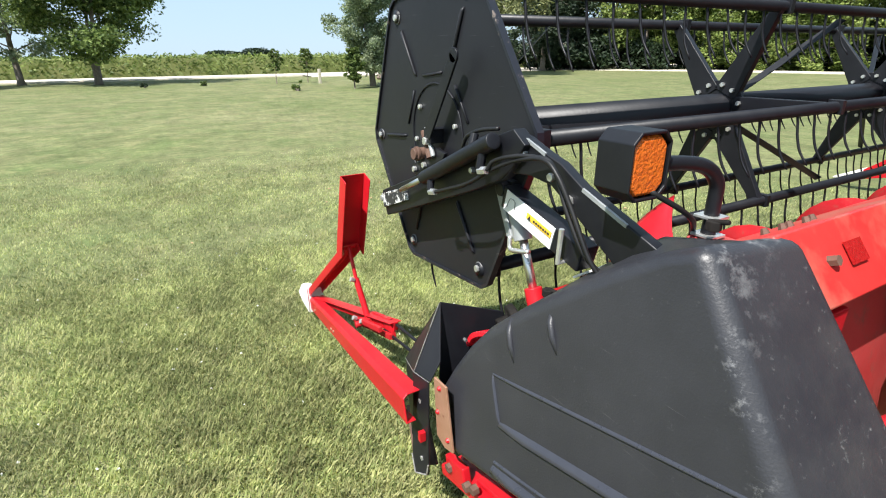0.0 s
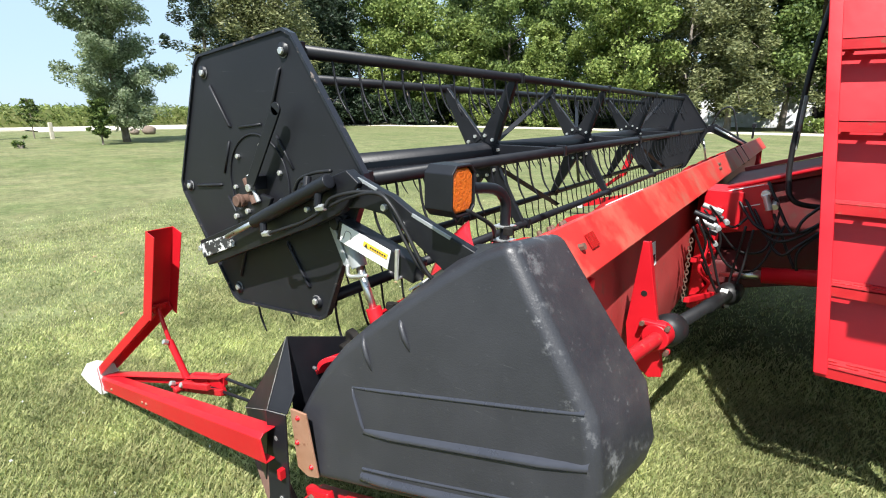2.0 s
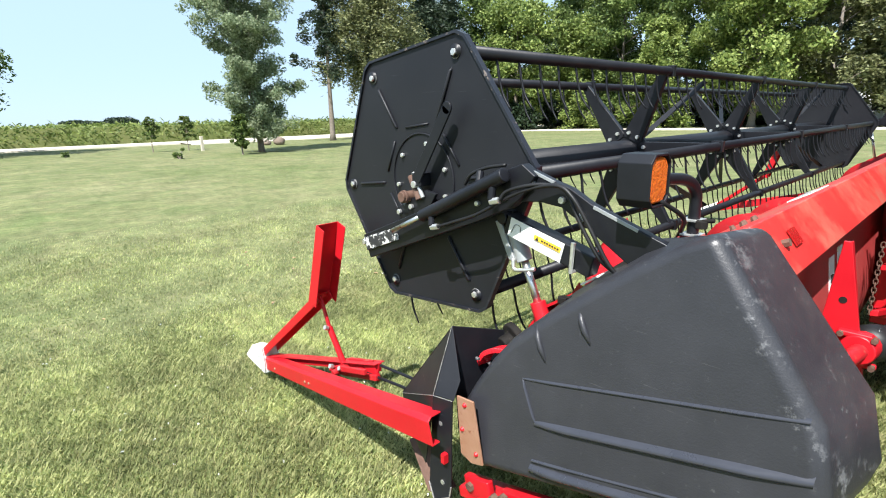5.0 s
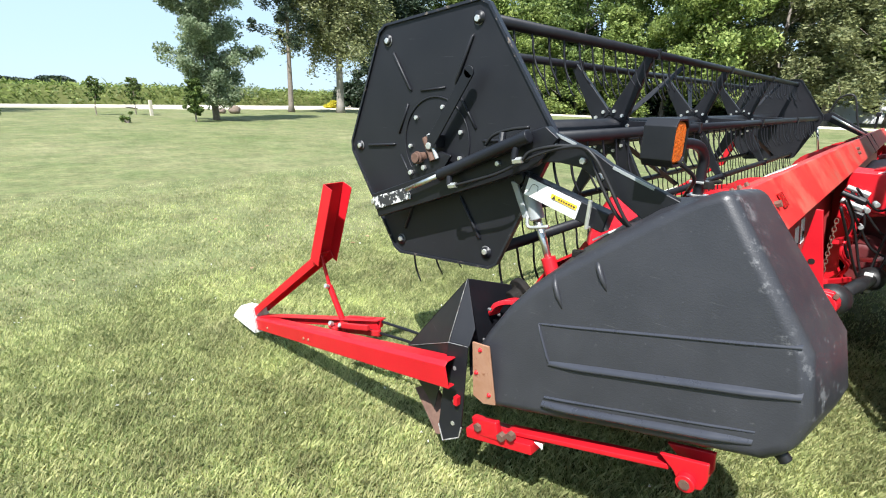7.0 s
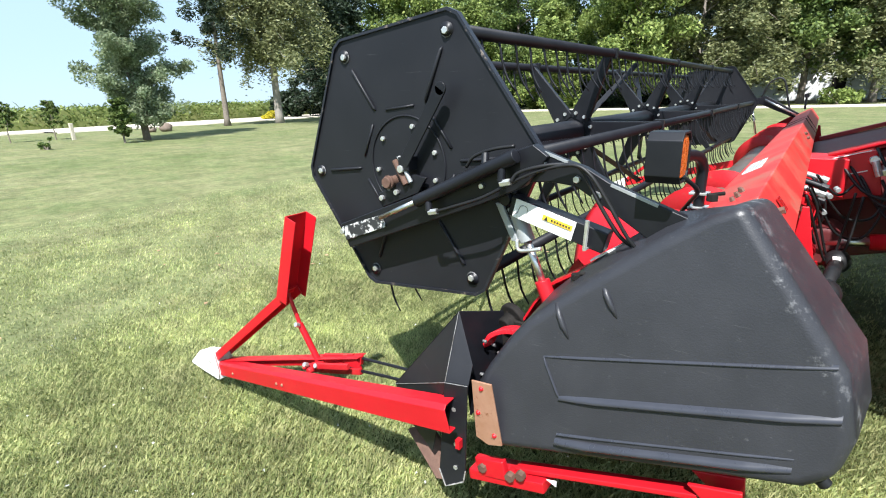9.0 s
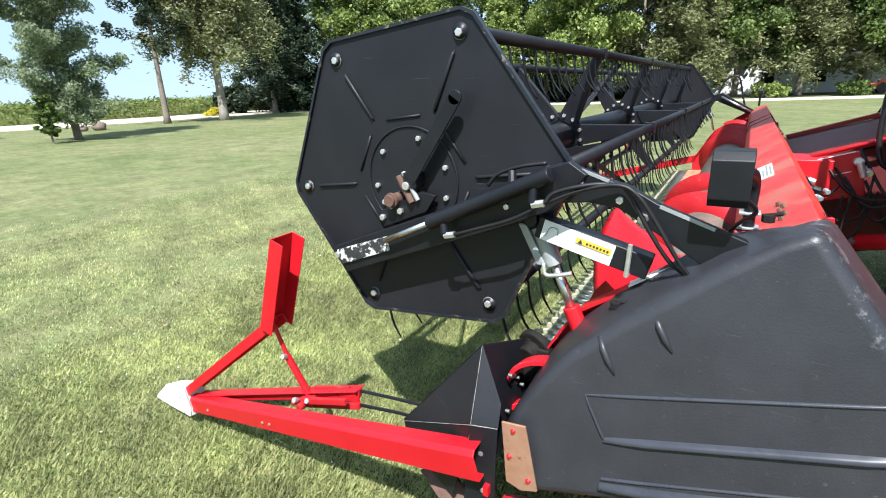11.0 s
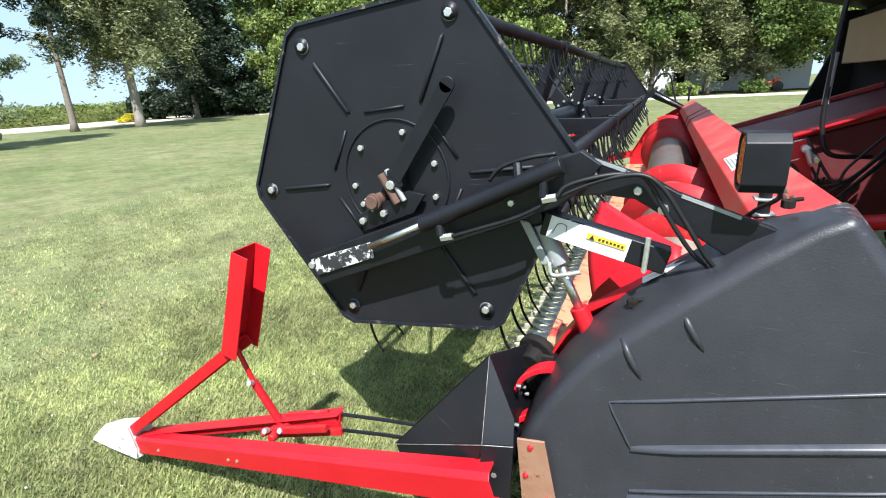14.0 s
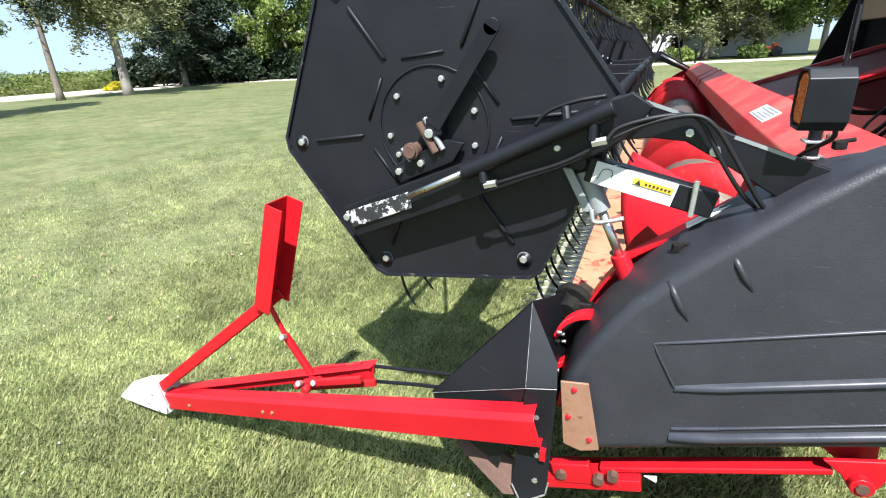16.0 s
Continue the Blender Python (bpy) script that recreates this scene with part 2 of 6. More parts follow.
L_CORN = leaf_mat("leaf_corn", (0.09, 0.14, 0.03), (0.27, 0.32, 0.095))
L_FLOWER = leaf_mat("leaf_gold", (0.40, 0.36, 0.03), (0.65, 0.56, 0.05))
L_GRASS = leaf_mat("grass_blade", (0.185, 0.235, 0.082), (0.56, 0.57, 0.26), rough=0.5, trans=0.45)


def dry_patches(m, col):
    """Straw-coloured blades gather in patches."""
    nt = m.node_tree
    hs = [n for n in nt.nodes if n.type == "HUE_SAT"][0]
    tc = nt.nodes.new("ShaderNodeTexCoord")
    g = nt.nodes.new("ShaderNodeNewGeometry")
    n1 = nt.nodes.new("ShaderNodeTexNoise")
    n1.inputs["Scale"].default_value = 1.1
    n1.inputs["Detail"].default_value = 5
    n1.inputs["Roughness"].default_value = 0.7
    nt.links.new(tc.outputs["Object"], n1.inputs["Vector"])
    ad = nt.nodes.new("ShaderNodeMath")
    ad.operation = "MULTIPLY_ADD"
    ad.inputs[1].default_value = 0.22
    nt.links.new(g.outputs["Random Per Island"], ad.inputs[0])
    nt.links.new(n1.outputs["Fac"], ad.inputs[2])
    mp = nt.nodes.new("ShaderNodeMapRange")
    mp.inputs["From Min"].default_value, mp.inputs["From Max"].default_value = 0.59, 0.95
    nt.links.new(ad.outputs[0], mp.inputs["Value"])
    mx = nt.nodes.new("ShaderNodeMixRGB")
    mx.inputs["Color2"].default_value = (*col, 1)
    nt.links.new(mp.outputs["Result"], mx.inputs["Fac"])
    nt.links.new(hs.outputs["Color"], mx.inputs["Color1"])
    for n in nt.nodes:
        if n.type == "BSDF_PRINCIPLED":
            nt.links.new(mx.outputs["Color"], n.inputs["Base Color"])
        elif n.type == "BSDF_TRANSLUCENT":
            nt.links.new(mx.outputs["Color"], n.inputs["Color"])


dry_patches(L_GRASS, (0.46, 0.42, 0.23))


def tufts(m):
    """Tufts a hand or an arm's length wide, lighter and darker, over the whole lawn."""
    nt = m.node_tree
    tc = nt.nodes.new("ShaderNodeTexCoord")
    links = [l for l in nt.links if l.to_socket.name in ("Base Color", "Color") and l.to_node.type in ("BSDF_PRINCIPLED", "BSDF_TRANSLUCENT")]
    src = links[0].from_socket
    targets = [l.to_socket for l in links]
    prev = src
    for sc, lo, hi in ((7.0, 0.80, 1.20), (1.7, 0.80, 1.20)):
        n = nt.nodes.new("ShaderNodeTexNoise")
        n.inputs["Scale"].default_value = sc
        n.inputs["Detail"].default_value = 5
        n.inputs["Roughness"].default_value = 0.6
        nt.links.new(tc.outputs["Object"], n.inputs["Vector"])
        mp = nt.nodes.new("ShaderNodeMapRange")
        mp.inputs["From Min"].default_value, mp.inputs["From Max"].default_value = 0.34, 0.66
        mp.inputs["To Min"].default_value, mp.inputs["To Max"].default_value = lo, hi
        nt.links.new(n.outputs["Fac"], mp.inputs["Value"])
        hs = nt.nodes.new("ShaderNodeHueSaturation")
        nt.links.new(mp.outputs["Result"], hs.inputs["Value"])
        nt.links.new(prev, hs.inputs["Color"])
        prev = hs.outputs["Color"]
    for s in targets:
        nt.links.new(prev, s)


tufts(L_GRASS)


def lawn_mat():
    m = bpy.data.materials.new("lawn")
    m.use_nodes = True
    nt = m.node_tree
    b = nt.nodes["Principled BSDF"]
    b.inputs["Roughness"].default_value = 0.9
    b.inputs["Specular IOR Level"].default_value = 0.15
    tc = nt.nodes.new("ShaderNodeTexCoord")
    prev = None
    for sc, lo, hi, c1, c2 in ((0.16, 0.35, 0.65, (0.132, 0.147, 0.060), (0.213, 0.198, 0.105)), (1.1, 0.40, 0.68, (0.085, 0.128, 0.040), None), (26.0, 0.42, 0.66, (0.065, 0.10, 0.034), None), (3.0, 0.52, 0.74, (0.24, 0.215, 0.105), None)):
        n = nt.nodes.new("ShaderNodeTexNoise")
        n.inputs["Scale"].default_value = sc
        n.inputs["Detail"].default_value = 7
        n.inputs["Roughness"].default_value = 0.65
        nt.links.new(tc.outputs["Object"], n.inputs["Vector"])
        r = nt.nodes.new("ShaderNodeValToRGB")
        r.color_ramp.elements[0].position, r.color_ramp.elements[1].position = lo, hi
        nt.links.new(n.outputs["Fac"], r.inputs["Fac"])
        if prev is None:
            r.color_ramp.elements[0].color, r.color_ramp.elements[1].color = (*c1, 1), (*c2, 1)
            prev = r.outputs["Color"]
        else:
            mu = nt.nodes.new("ShaderNodeMath")
            mu.operation = "MULTIPLY"
            mu.inputs[1].default_value = 0.55
            nt.links.new(r.outputs["Color"], mu.inputs[0])
            mx = nt.nodes.new("ShaderNodeMixRGB")
            mx.inputs["Color2"].default_value = (*c1, 1)
            nt.links.new(mu.outputs[0], mx.inputs["Fac"])
            nt.links.new(prev, mx.inputs["Color1"])
            prev = mx.outputs["Color"]
    nt.links.new(prev, b.inputs["Base Color"])
    nb = nt.nodes.new("ShaderNodeTexNoise")
    nb.inputs["Scale"].default_value = 30
    nb.inputs["Detail"].default_value = 6
    nt.links.new(tc.outputs["Object"], nb.inputs["Vector"])
    bp = nt.nodes.new("ShaderNodeBump")
    bp.inputs["Strength"].default_value = 0.8
    bp.inputs["Distance"].default_value = 0.03
    nt.links.new(nb.outputs["Fac"], bp.inputs["Height"])
    nt.links.new(bp.outputs["Normal"], b.inputs["Normal"])
    return m


LAWN = lawn_mat()
tufts(LAWN)


# ---- mesh helpers ----
class Geo:
    """Vertices and faces that become one mesh."""

    def __init__(self):
        self.v, self.f = [], []

    def add(self, vs, fs):
        o = len(self.v)
        self.v += [tuple(p) for p in vs]
        self.f += [tuple(i + o for i in q) for q in fs]
        return self

    def box(self, c, s, m=None):
        x, y, z = (a / 2 for a in s)
        vs = [Vector((i * x, j * y, k * z)) for i in (-1, 1) for j in (-1, 1) for k in (-1, 1)]
        if m is not None:
            vs = [m.to_3x3() @ p for p in vs]
        return self.add([p + Vector(c) for p in vs], [(0, 1, 3, 2), (4, 6, 7, 5), (0, 4, 5, 1), (2, 3, 7, 6), (0, 2, 6, 4), (1, 5, 7, 3)])

    def prism(self, poly, y0, y1, axis="y"):
        """A polygon in the plane across the axis, from y0 to y1 along it."""
        n = len(poly)

        def at(p, d):
            return (p[0], d, p[1]) if axis == "y" else (d, p[0], p[1]) if axis == "x" else (p[0], p[1], d)

        vs = [at(p, y0) for p in poly] + [at(p, y1) for p in poly]
        fs = [tuple(range(n)), tuple(reversed(range(n, 2 * n)))]
        fs += [(i, i + n, (i + 1) % n + n, (i + 1) % n) for i in range(n)]
        return self.add(vs, fs)

    def tube(self, pts, r, n=10, cap=True):
        """A round tube along points; r: a radius or one for each point."""
        pts = [Vector(p) for p in pts]
        rs = r if isinstance(r, (list, tuple)) else [r] * len(pts)
        vs, fs = [], []
        side = None
        for i, p in enumerate(pts):
            d = (pts[min(i + 1, len(pts) - 1)] - pts[max(i - 1, 0)]).normalized()
            if side is None:
                side = d.orthogonal().normalized()
            side = (side - d * side.dot(d)).normalized()
            up = d.cross(side)
            vs += [p + rs[i] * (math.cos(a) * side + math.sin(a) * up) for a in (2 * math.pi * k / n for k in range(n))]
        for i in range(len(pts) - 1):
            fs += [(i * n + k, i * n + (k + 1) % n, (i + 1) * n + (k + 1) % n, (i + 1) * n + k) for k in range(n)]
        if cap:
            fs += [tuple(reversed(range(n))), tuple(range((len(pts) - 1) * n, len(pts) * n))]
        return self.add(vs, fs)

    def strip(self, a, b, wide, thick):
        """A flat bar from a to b: wide is a vector across it, thick a vector through it."""
        a, b, w, t = Vector(a), Vector(b), Vector(wide) / 2, Vector(thick) / 2
        vs = [p + i * w + j * t for p in (a, b) for i in (-1, 1) for j in (-1, 1)]
        return self.add(vs, [(0, 1, 3, 2), (4, 6, 7, 5), (0, 4, 5, 1), (2, 3, 7, 6), (0, 2, 6, 4), (1, 5, 7, 3)])

    def sheet(self, quad, t):
        """A plate of thickness t along its normal from three or four corners."""
        q = [Vector(p) for p in quad]
        nrm = (q[1] - q[0]).cross(q[2] - q[0]).normalized() * t
        n = len(q)
        return self.add(q + [p + nrm for p in q], [tuple(range(n)), tuple(reversed(range(n, 2 * n)))] + [(i, i + n, (i + 1) % n + n, (i + 1) % n) for i in range(n)])


def mesh_of(name, g, material, smooth=False):
    me = bpy.data.meshes.new(name)
    me.from_pydata(g.v, [], g.f)
    bm = bmesh.new()
    bm.from_mesh(me)
    bmesh.ops.recalc_face_normals(bm, faces=bm.faces)
    bm.to_mesh(me)
    bm.free()
    me.materials.append(material)
    if smooth:
        me.polygons.foreach_set("use_smooth", [True] * len(me.polygons))
    me.update()
    return me


def part(name, g, material, parent=None, label="", bevel=0.0, segs=2, smooth=False):
    """One mesh object under a thing or a part."""
    ob = new(name, mesh_of(name, g, material, smooth))
    if parent is not None:
        ob.parent = parent
    if bevel:
        m = ob.modifiers.new("edge", "BEVEL")
        m.width, m.segments, m.limit_method, m.angle_limit = bevel, segs, "ANGLE", radians(35)
        m.harden_normals = False
    if smooth or bevel:
        ob.data.polygons.foreach_set("use_smooth", [True] * len(ob.data.polygons))
        e = ob.modifiers.new("smooth", "WEIGHTED_NORMAL") if bevel else None
        if e is None and smooth == "auto":
            pass
    return tagged(ob, label)


def thing(name, at, label, category, group=""):
    ob = new(name)
    ob.empty_display_size = 0.1
    ob.location = at
    return tagged(ob, label, category, group)


def local(ob, g):
    """Moves world coordinates into the thing's own."""
    o = ob.matrix_basis.translation
    g.v = [(p[0] - o[0], p[1] - o[1], p[2] - o[2]) for p in g.v]
    return g


def arc(c, r, a0, a1, n):
    return [(c[0] + r * math.cos(radians(a0 + (a1 - a0) * i / n)), c[1] + r * math.sin(radians(a0 + (a1 - a0) * i / n))) for i in range(n + 1)]


def spline(pts, n=8):
    """Catmull-Rom through the points."""
    p = [Vector(q) for q in pts]
    p = [2 * p[0] - p[1]] + p + [2 * p[-1] - p[-2]]
    out = []
    for i in range(1, len(p) - 2):
        for k in range(n):
            t = k / n
            out.append(0.5 * (2 * p[i] + (p[i + 1] - p[i - 1]) * t + (2 * p[i - 1] - 5 * p[i] + 4 * p[i + 1] - p[i + 2]) * t * t + (3 * p[i] - p[i - 1] - 3 * p[i + 1] + p[i + 2]) * t ** 3))
    return out + [p[-2]]


# ---- ground, road, drive ----
def ground():
    g = Geo()
    xs = [-1500, -600, -200, -100, -60, -40, -25, -15, -8, -4, 0, 4, 8, 15, 40, 120, 600, 1500]
    n = len(xs)
    for y in xs:
        for x in xs:
            d = math.hypot(x, y)
            g.v.append((x, y, GZ - (0.0 if d < 60 else 0.2)))
    g.f = [(j * n + i, j * n + i + 1, (j + 1) * n + i + 1, (j + 1) * n + i) for j in range(n - 1) for i in range(n - 1)]
    ob = part("ground", g, LAWN)
    tagged(ob, "mown green lawn with dry yellowish streaks", "lawn", kind="structure")


ground()


def ribbon(name, line, width, z, label, category):
    g = Geo()
    pts = spline([(x, y, 0) for x, y in line], 10)
    for i, p in enumerate(pts):
        d = pts[min(i + 1, len(pts) - 1)] - pts[max(i - 1, 0)]
        s = Vector((-d.y, d.x, 0)).normalized() * width / 2 * (1 + 0.06 * math.sin(i * 1.7))
        g.v += [tuple(p + s + Vector((0, 0, z))), tuple(p - s + Vector((0, 0, z))), tuple(p + s * 1.04 + Vector((0, 0, z - 0.4))), tuple(p - s * 1.04 + Vector((0, 0, z - 0.4)))]
    for i in range(len(pts) - 1):
        a, b = 4 * i, 4 * i + 4
        g.f += [(a, b, b + 1, a + 1), (a, a + 2, b + 2, b), (a + 1, b + 1, b + 3, a + 3)]
    ob = part(name, g, GRAVEL)
    tagged(ob, label, category, kind="structure")


ribbon("road", [(-50, -160), (-49, -60), (-48.5, 0), (-49, 60), (-50, 160)], 5.0, GZ + 0.05, "pale dusty gravel road beside a corn field", "road")
ribbon("driveway", [(-45.5, 11.5), (-45.0, 20), (-45.0, 30), (-45.5, 38)], 6.5, GZ + 0.055, "pale gravel apron where the driveway meets the road", "driveway")
ribbon("driveway", [(-49, 36), (-41, 41), (-28, 46), (-14, 48.5), (0, 50), (12, 53), (30, 57)], 3.6, GZ + 0.06, "pale gravel driveway along the tree belt", "driveway")


# ---- end cover ----
def cover_y(z):
    """The cover's side leans inwards above its lower edge."""
    return max(0.0, 0.125 * (z - 0.4) / 0.76)


COVER_SIDE = [(0.10, 0.30), (0.19, 0.335), (0.65, 0.472), (0.97, 0.558), (1.025, 0.605), (1.045, 0.70), (1.01, 0.85), (0.76, 1.20), (0.69, 1.165), (0.59, 1.09), (0.46, 0.985), (0.33, 0.875), (0.24, 0.79), (0.17, 0.70), (0.11, 0.60), (0.07, 0.52)]


def end_cover():
    t = thing("end_cover", (0.55, 0.2, 0.3), "moulded black plastic end shield with scuffed edges", "cover")
    g = Geo()
    n = len(COVER_SIDE)
    outer = [(x, cover_y(z), z) for x, z in COVER_SIDE]
    inner = []
    for x, z in COVER_SIDE:
        if x > 0.85:
            inner.append((x + 0.05, 0.36, z - 0.01))
        elif z > 1.1:
            inner.append((x + 0.04, 0.36, z - 0.012))
        else:
            k = min(1, max(0, (z - 0.45) / 0.5))
            inner.append((x - 0.01, 0.30, z + 0.045 * k))
    g.add(outer + inner, [tuple(range(n)), tuple(reversed(range(n, 2 * n)))] + [(i, i + n, (i + 1) % n + n, (i + 1) % n) for i in range(n)])
    part("shell", local(t, g), PLASTIC, t, "black textured plastic", bevel=0.032, segs=4)

    def on(x, z, out):
        return (x, cover_y(z) - out, z)

    def rib(name, a, b, w0, w1, out):
        """A long moulded rib, its upper side flat and its lower lip proud."""
        g = Geo()
        k = 12
        for i in range(k + 1):
            s = i / k
            x, z, w = a[0] + (b[0] - a[0]) * s, a[1] + (b[1] - a[1]) * s, w0 + (w1 - w0) * s
            e = out * min(1, 6 * s + 0.15, 6 * (1 - s) + 0.15)
            g.v += [on(x, z + w / 2, -0.006), on(x, z + w * 0.2, e * 0.5), on(x, z - w * 0.12, e), on(x, z - w * 0.35, e * 0.7), on(x, z - w / 2, -0.012)]
        g.f = [(5 * i + j, 5 * i + j + 1, 5 * i + j + 6, 5 * i + j + 5) for i in range(k) for j in range(4)]
        part(name, local(t, g), RIBP, t, smooth=True)

    rib("rib", (0.306, 0.694), (0.99, 0.862), 0.012, 0.012, 0.006)
    rib("rib", (0.306, 0.694), (0.370, 0.580), 0.014, 0.014, 0.008)
    rib("rib", (0.366, 0.580), (1.015, 0.748), 0.027, 0.027, 0.016)
    rib("rib", (0.368, 0.437), (0.945, 0.600), 0.027, 0.027, 0.016)
    rib("rib", (0.372, 0.464), (0.945, 0.627), 0.010, 0.010, 0.005)
    for (x0, z0), (x1, z1) in (((0.325, 0.86), (0.385, 0.75)), ((0.455, 0.945), (0.515, 0.845))):
        g = Geo()
        g.tube([on(x0, z0, -0.014), on(x0 * 0.75 + x1 * 0.25, z0 * 0.75 + z1 * 0.25, 0.0), on((x0 + x1) / 2, (z0 + z1) / 2, 0.002), on(x1, z1, -0.008)], [0.007, 0.0095, 0.009, 0.004], 10)
        part("dent", local(t, g), PLASTIC, t, smooth=True)
    for p in ((0.34, 0.19, 0.905), (0.67, 0.30, 1.165)):
        g = Geo()
        g.tube([p, (p[0], p[1], p[2] + 0.02)], 0.016, 6)
        g.tube([(p[0], p[1], p[2] + 0.018), (p[0] + 0.03, p[1], p[2] + 0.024)], 0.006, 6)
        part("latch", local(t, g), DARK, t, "dark latch bolt", bevel=0.002)
    g = Geo()
    g.tube([(0.99, 0.09, 0.578), (1.018, 0.09, 0.552)], 0.017, 10)
    part("knob", local(t, g), RUBBER, t, "black rubber knob", bevel=0.004)


end_cover()


def copper_patch():
    t = thing("patch_plate", (0.12, 0, 0.33), "worn copper-brown metal wear plate riveted beside the cover", "plate")
    g = Geo()
    q = [(0.080, 0.564), (0.155, 0.572), (0.196, 0.356), (0.145, 0.338), (0.096, 0.352)]
    g.prism(q, -0.012, -0.004)
    part("plate", local(t, g), PATCH, t, bevel=0.002)
    for x, z in ((0.118, 0.545), (0.106, 0.45), (0.168, 0.385)):
        g = Geo()
        g.tube([(x, -0.012, z), (x, -0.019, z)], [0.009, 0.005], 8)
        part("rivet", local(t, g), RED, t, "red rivet head")


copper_patch()


# ---- crop divider ----
def channel(g, a, b, wy, depth, t=0.005):
    """A U channel from a to b, open to the rear (+x), wy wide along y."""
    a, b = Vector(a), Vector(b)
    d = (b - a).normalized()
    back = Vector((0, 1, 0)).cross(d)
    back = back if back.x > 0 else -back
    y = Vector((0, 1, 0))
    sec = [-y * wy / 2 + back * depth, -y * wy / 2, y * wy / 2, y * wy / 2 + back * depth, y * (wy / 2 - t) + back * depth, y * (wy / 2 - t) + back * t, -y * (wy / 2 - t) + back * t, -y * (wy / 2 - t) + back * depth]
    vs = [p + s for p in (a, b) for s in sec]
    g.add(vs, [tuple(range(8)), tuple(range(15, 7, -1))] + [(i, i + 8, (i + 1) % 8 + 8, (i + 1) % 8) for i in range(8)])


def crop_divider():
    t = thing("crop_divider", (-1.6, 0.1, GZ), "red steel crop divider with white point and upright deflector", "divider")
    # main rail: an angle that slopes down to the point
    a, b = Vector((0.035, -0.095, 0.440)), Vector((-1.70, 0.085, -0.005))
    d = (b - a).normalized()
    up = Vector((0, 1, 0)).cross(d)
    up = up if up.z > 0 else -up
    y = Vector((0, 1, 0))
    g = Geo()
    sec = [-up * 0.050, up * 0.036, up * 0.050 + y * 0.018, up * 0.050 + y * 0.07, up * 0.044 + y * 0.07, up * 0.044 + y * 0.020, up * 0.034 + y * 0.006, -up * 0.044 + y * 0.006, -up * 0.044 + y * 0.035, -up * 0.050 + y * 0.035]
    n = len(sec)
    g.add([p + s * (1.0 if p is a else 0.8) for p in (a, b) for s in sec], [tuple(range(n)), tuple(range(2 * n - 1, n - 1, -1))] + [(i, i + n, (i + 1) % n + n, (i + 1) % n) for i in range(n)])
    rail = part("rail", local(t, g), RED, t, "bright red folded rail", bevel=0.003)
    for s in (0.60, 0.63, 0.9):
        p = a + (b - a) * s - up * 0.01
        g = Geo()
        g.tube([p, p - y * 0.006], [0.008, 0.006], 6)
        part("rivet", local(t, g), PATCH, rail, "brassy rivet")
    # inner rail
    g = Geo()
    g.strip((-1.66, 0.13, 0.03), (-0.64, 0.20, 0.315), (0, 0.02, 0.0), (0.006, 0, 0.045))
    g.strip((-1.66, 0.13, 0.05), (-0.64, 0.20, 0.337), (0, 0.06, 0), (0.001, 0, 0.005))
    part("inner_rail", local(t, g), RED, t, bevel=0.002)
    g = Geo()
    g.box((-0.69, 0.19, 0.275), (0.09, 0.02, 0.08), pose(0, 0, 0, 0, -15, 0))
    g.box((-0.80, 0.185, 0.26), (0.10, 0.014, 0.035), pose(0, 0, 0, 0, -15, 0))
    part("lug", local(t, g), RED, t, bevel=0.003)
    # white point
    g = Geo()
    tipv = (-2.06, 0.10, -0.075)
    base = [(-1.70, 0.070, -0.075), (-1.665, 0.07, -0.01), (-1.705, 0.075, 0.105), (-1.77, 0.10, 0.115), (-1.705, 0.17, 0.09), (-1.66, 0.185, -0.01), (-1.70, 0.18, -0.085)]
    mid = [((p[0] + tipv[0]) / 2 + 0.0, (p[1] - 0.1) * 0.72 + 0.1, (p[2] * 0.62 + tipv[2] * 0.38) + 0.006) for p in base]
    k = len(base)
    g.add(base + mid + [tipv], [tuple(range(k))] + [(i, (i + 1) % k, (i + 1) % k + k, i + k) for i in range(k)] + [(i + k, (i + 1) % k + k, 2 * k) for i in range(k)])
    cap = part("point", local(t, g), WHITE, t, "white plastic point", bevel=0.012, segs=3)
    for x, z in ((-1.80, -0.03), (-1.76, 0.03), (-1.74, -0.055)):
        g = Geo()
        g.tube([(x, 0.082, z), (x, 0.070, z)], 0.006, 6)
        part("rivet", local(t, g), ZINC, cap)
    # deflector: sloping channel, then upright channel
    g = Geo()
    channel(g, (-1.745, 0.13, 0.07), (-1.03, 0.15, 0.612), 0.085, 0.045)
    part("deflector_arm", local(t, g), RED, t, bevel=0.0025)
    g = Geo()
    channel(g, (-1.06, 0.145, 0.575), (-0.925, 0.15, 0.985), 0.12, 0.07)
    part("deflector", local(t, g), RED, t, "upright red channel deflector", bevel=0.003)
    # brace with adjuster
    g = Geo()
    g.tube([(-1.055, 0.15, 0.585), (-0.995, 0.155, 0.42)], 0.010, 10)
    g.tube([(-1.0, 0.155, 0.43), (-0.905, 0.17, 0.235)], 0.016, 10)
    part("brace", local(t, g), RED, t, bevel=0.002)
    g = Geo()
    g.box((-0.90, 0.17, 0.225), (0.085, 0.07, 0.045), pose(0, 0, 0, 0, -20, 0))
    g.tube([(-0.97, 0.12, 0.215), (-0.83, 0.22, 0.25)], 0.014, 8)
    g.tube([(-0.91, 0.10, 0.22), (-0.91, 0.25, 0.22)], 0.018, 8)
    part("clamp", local(t, g), REDW, t, bevel=0.004)
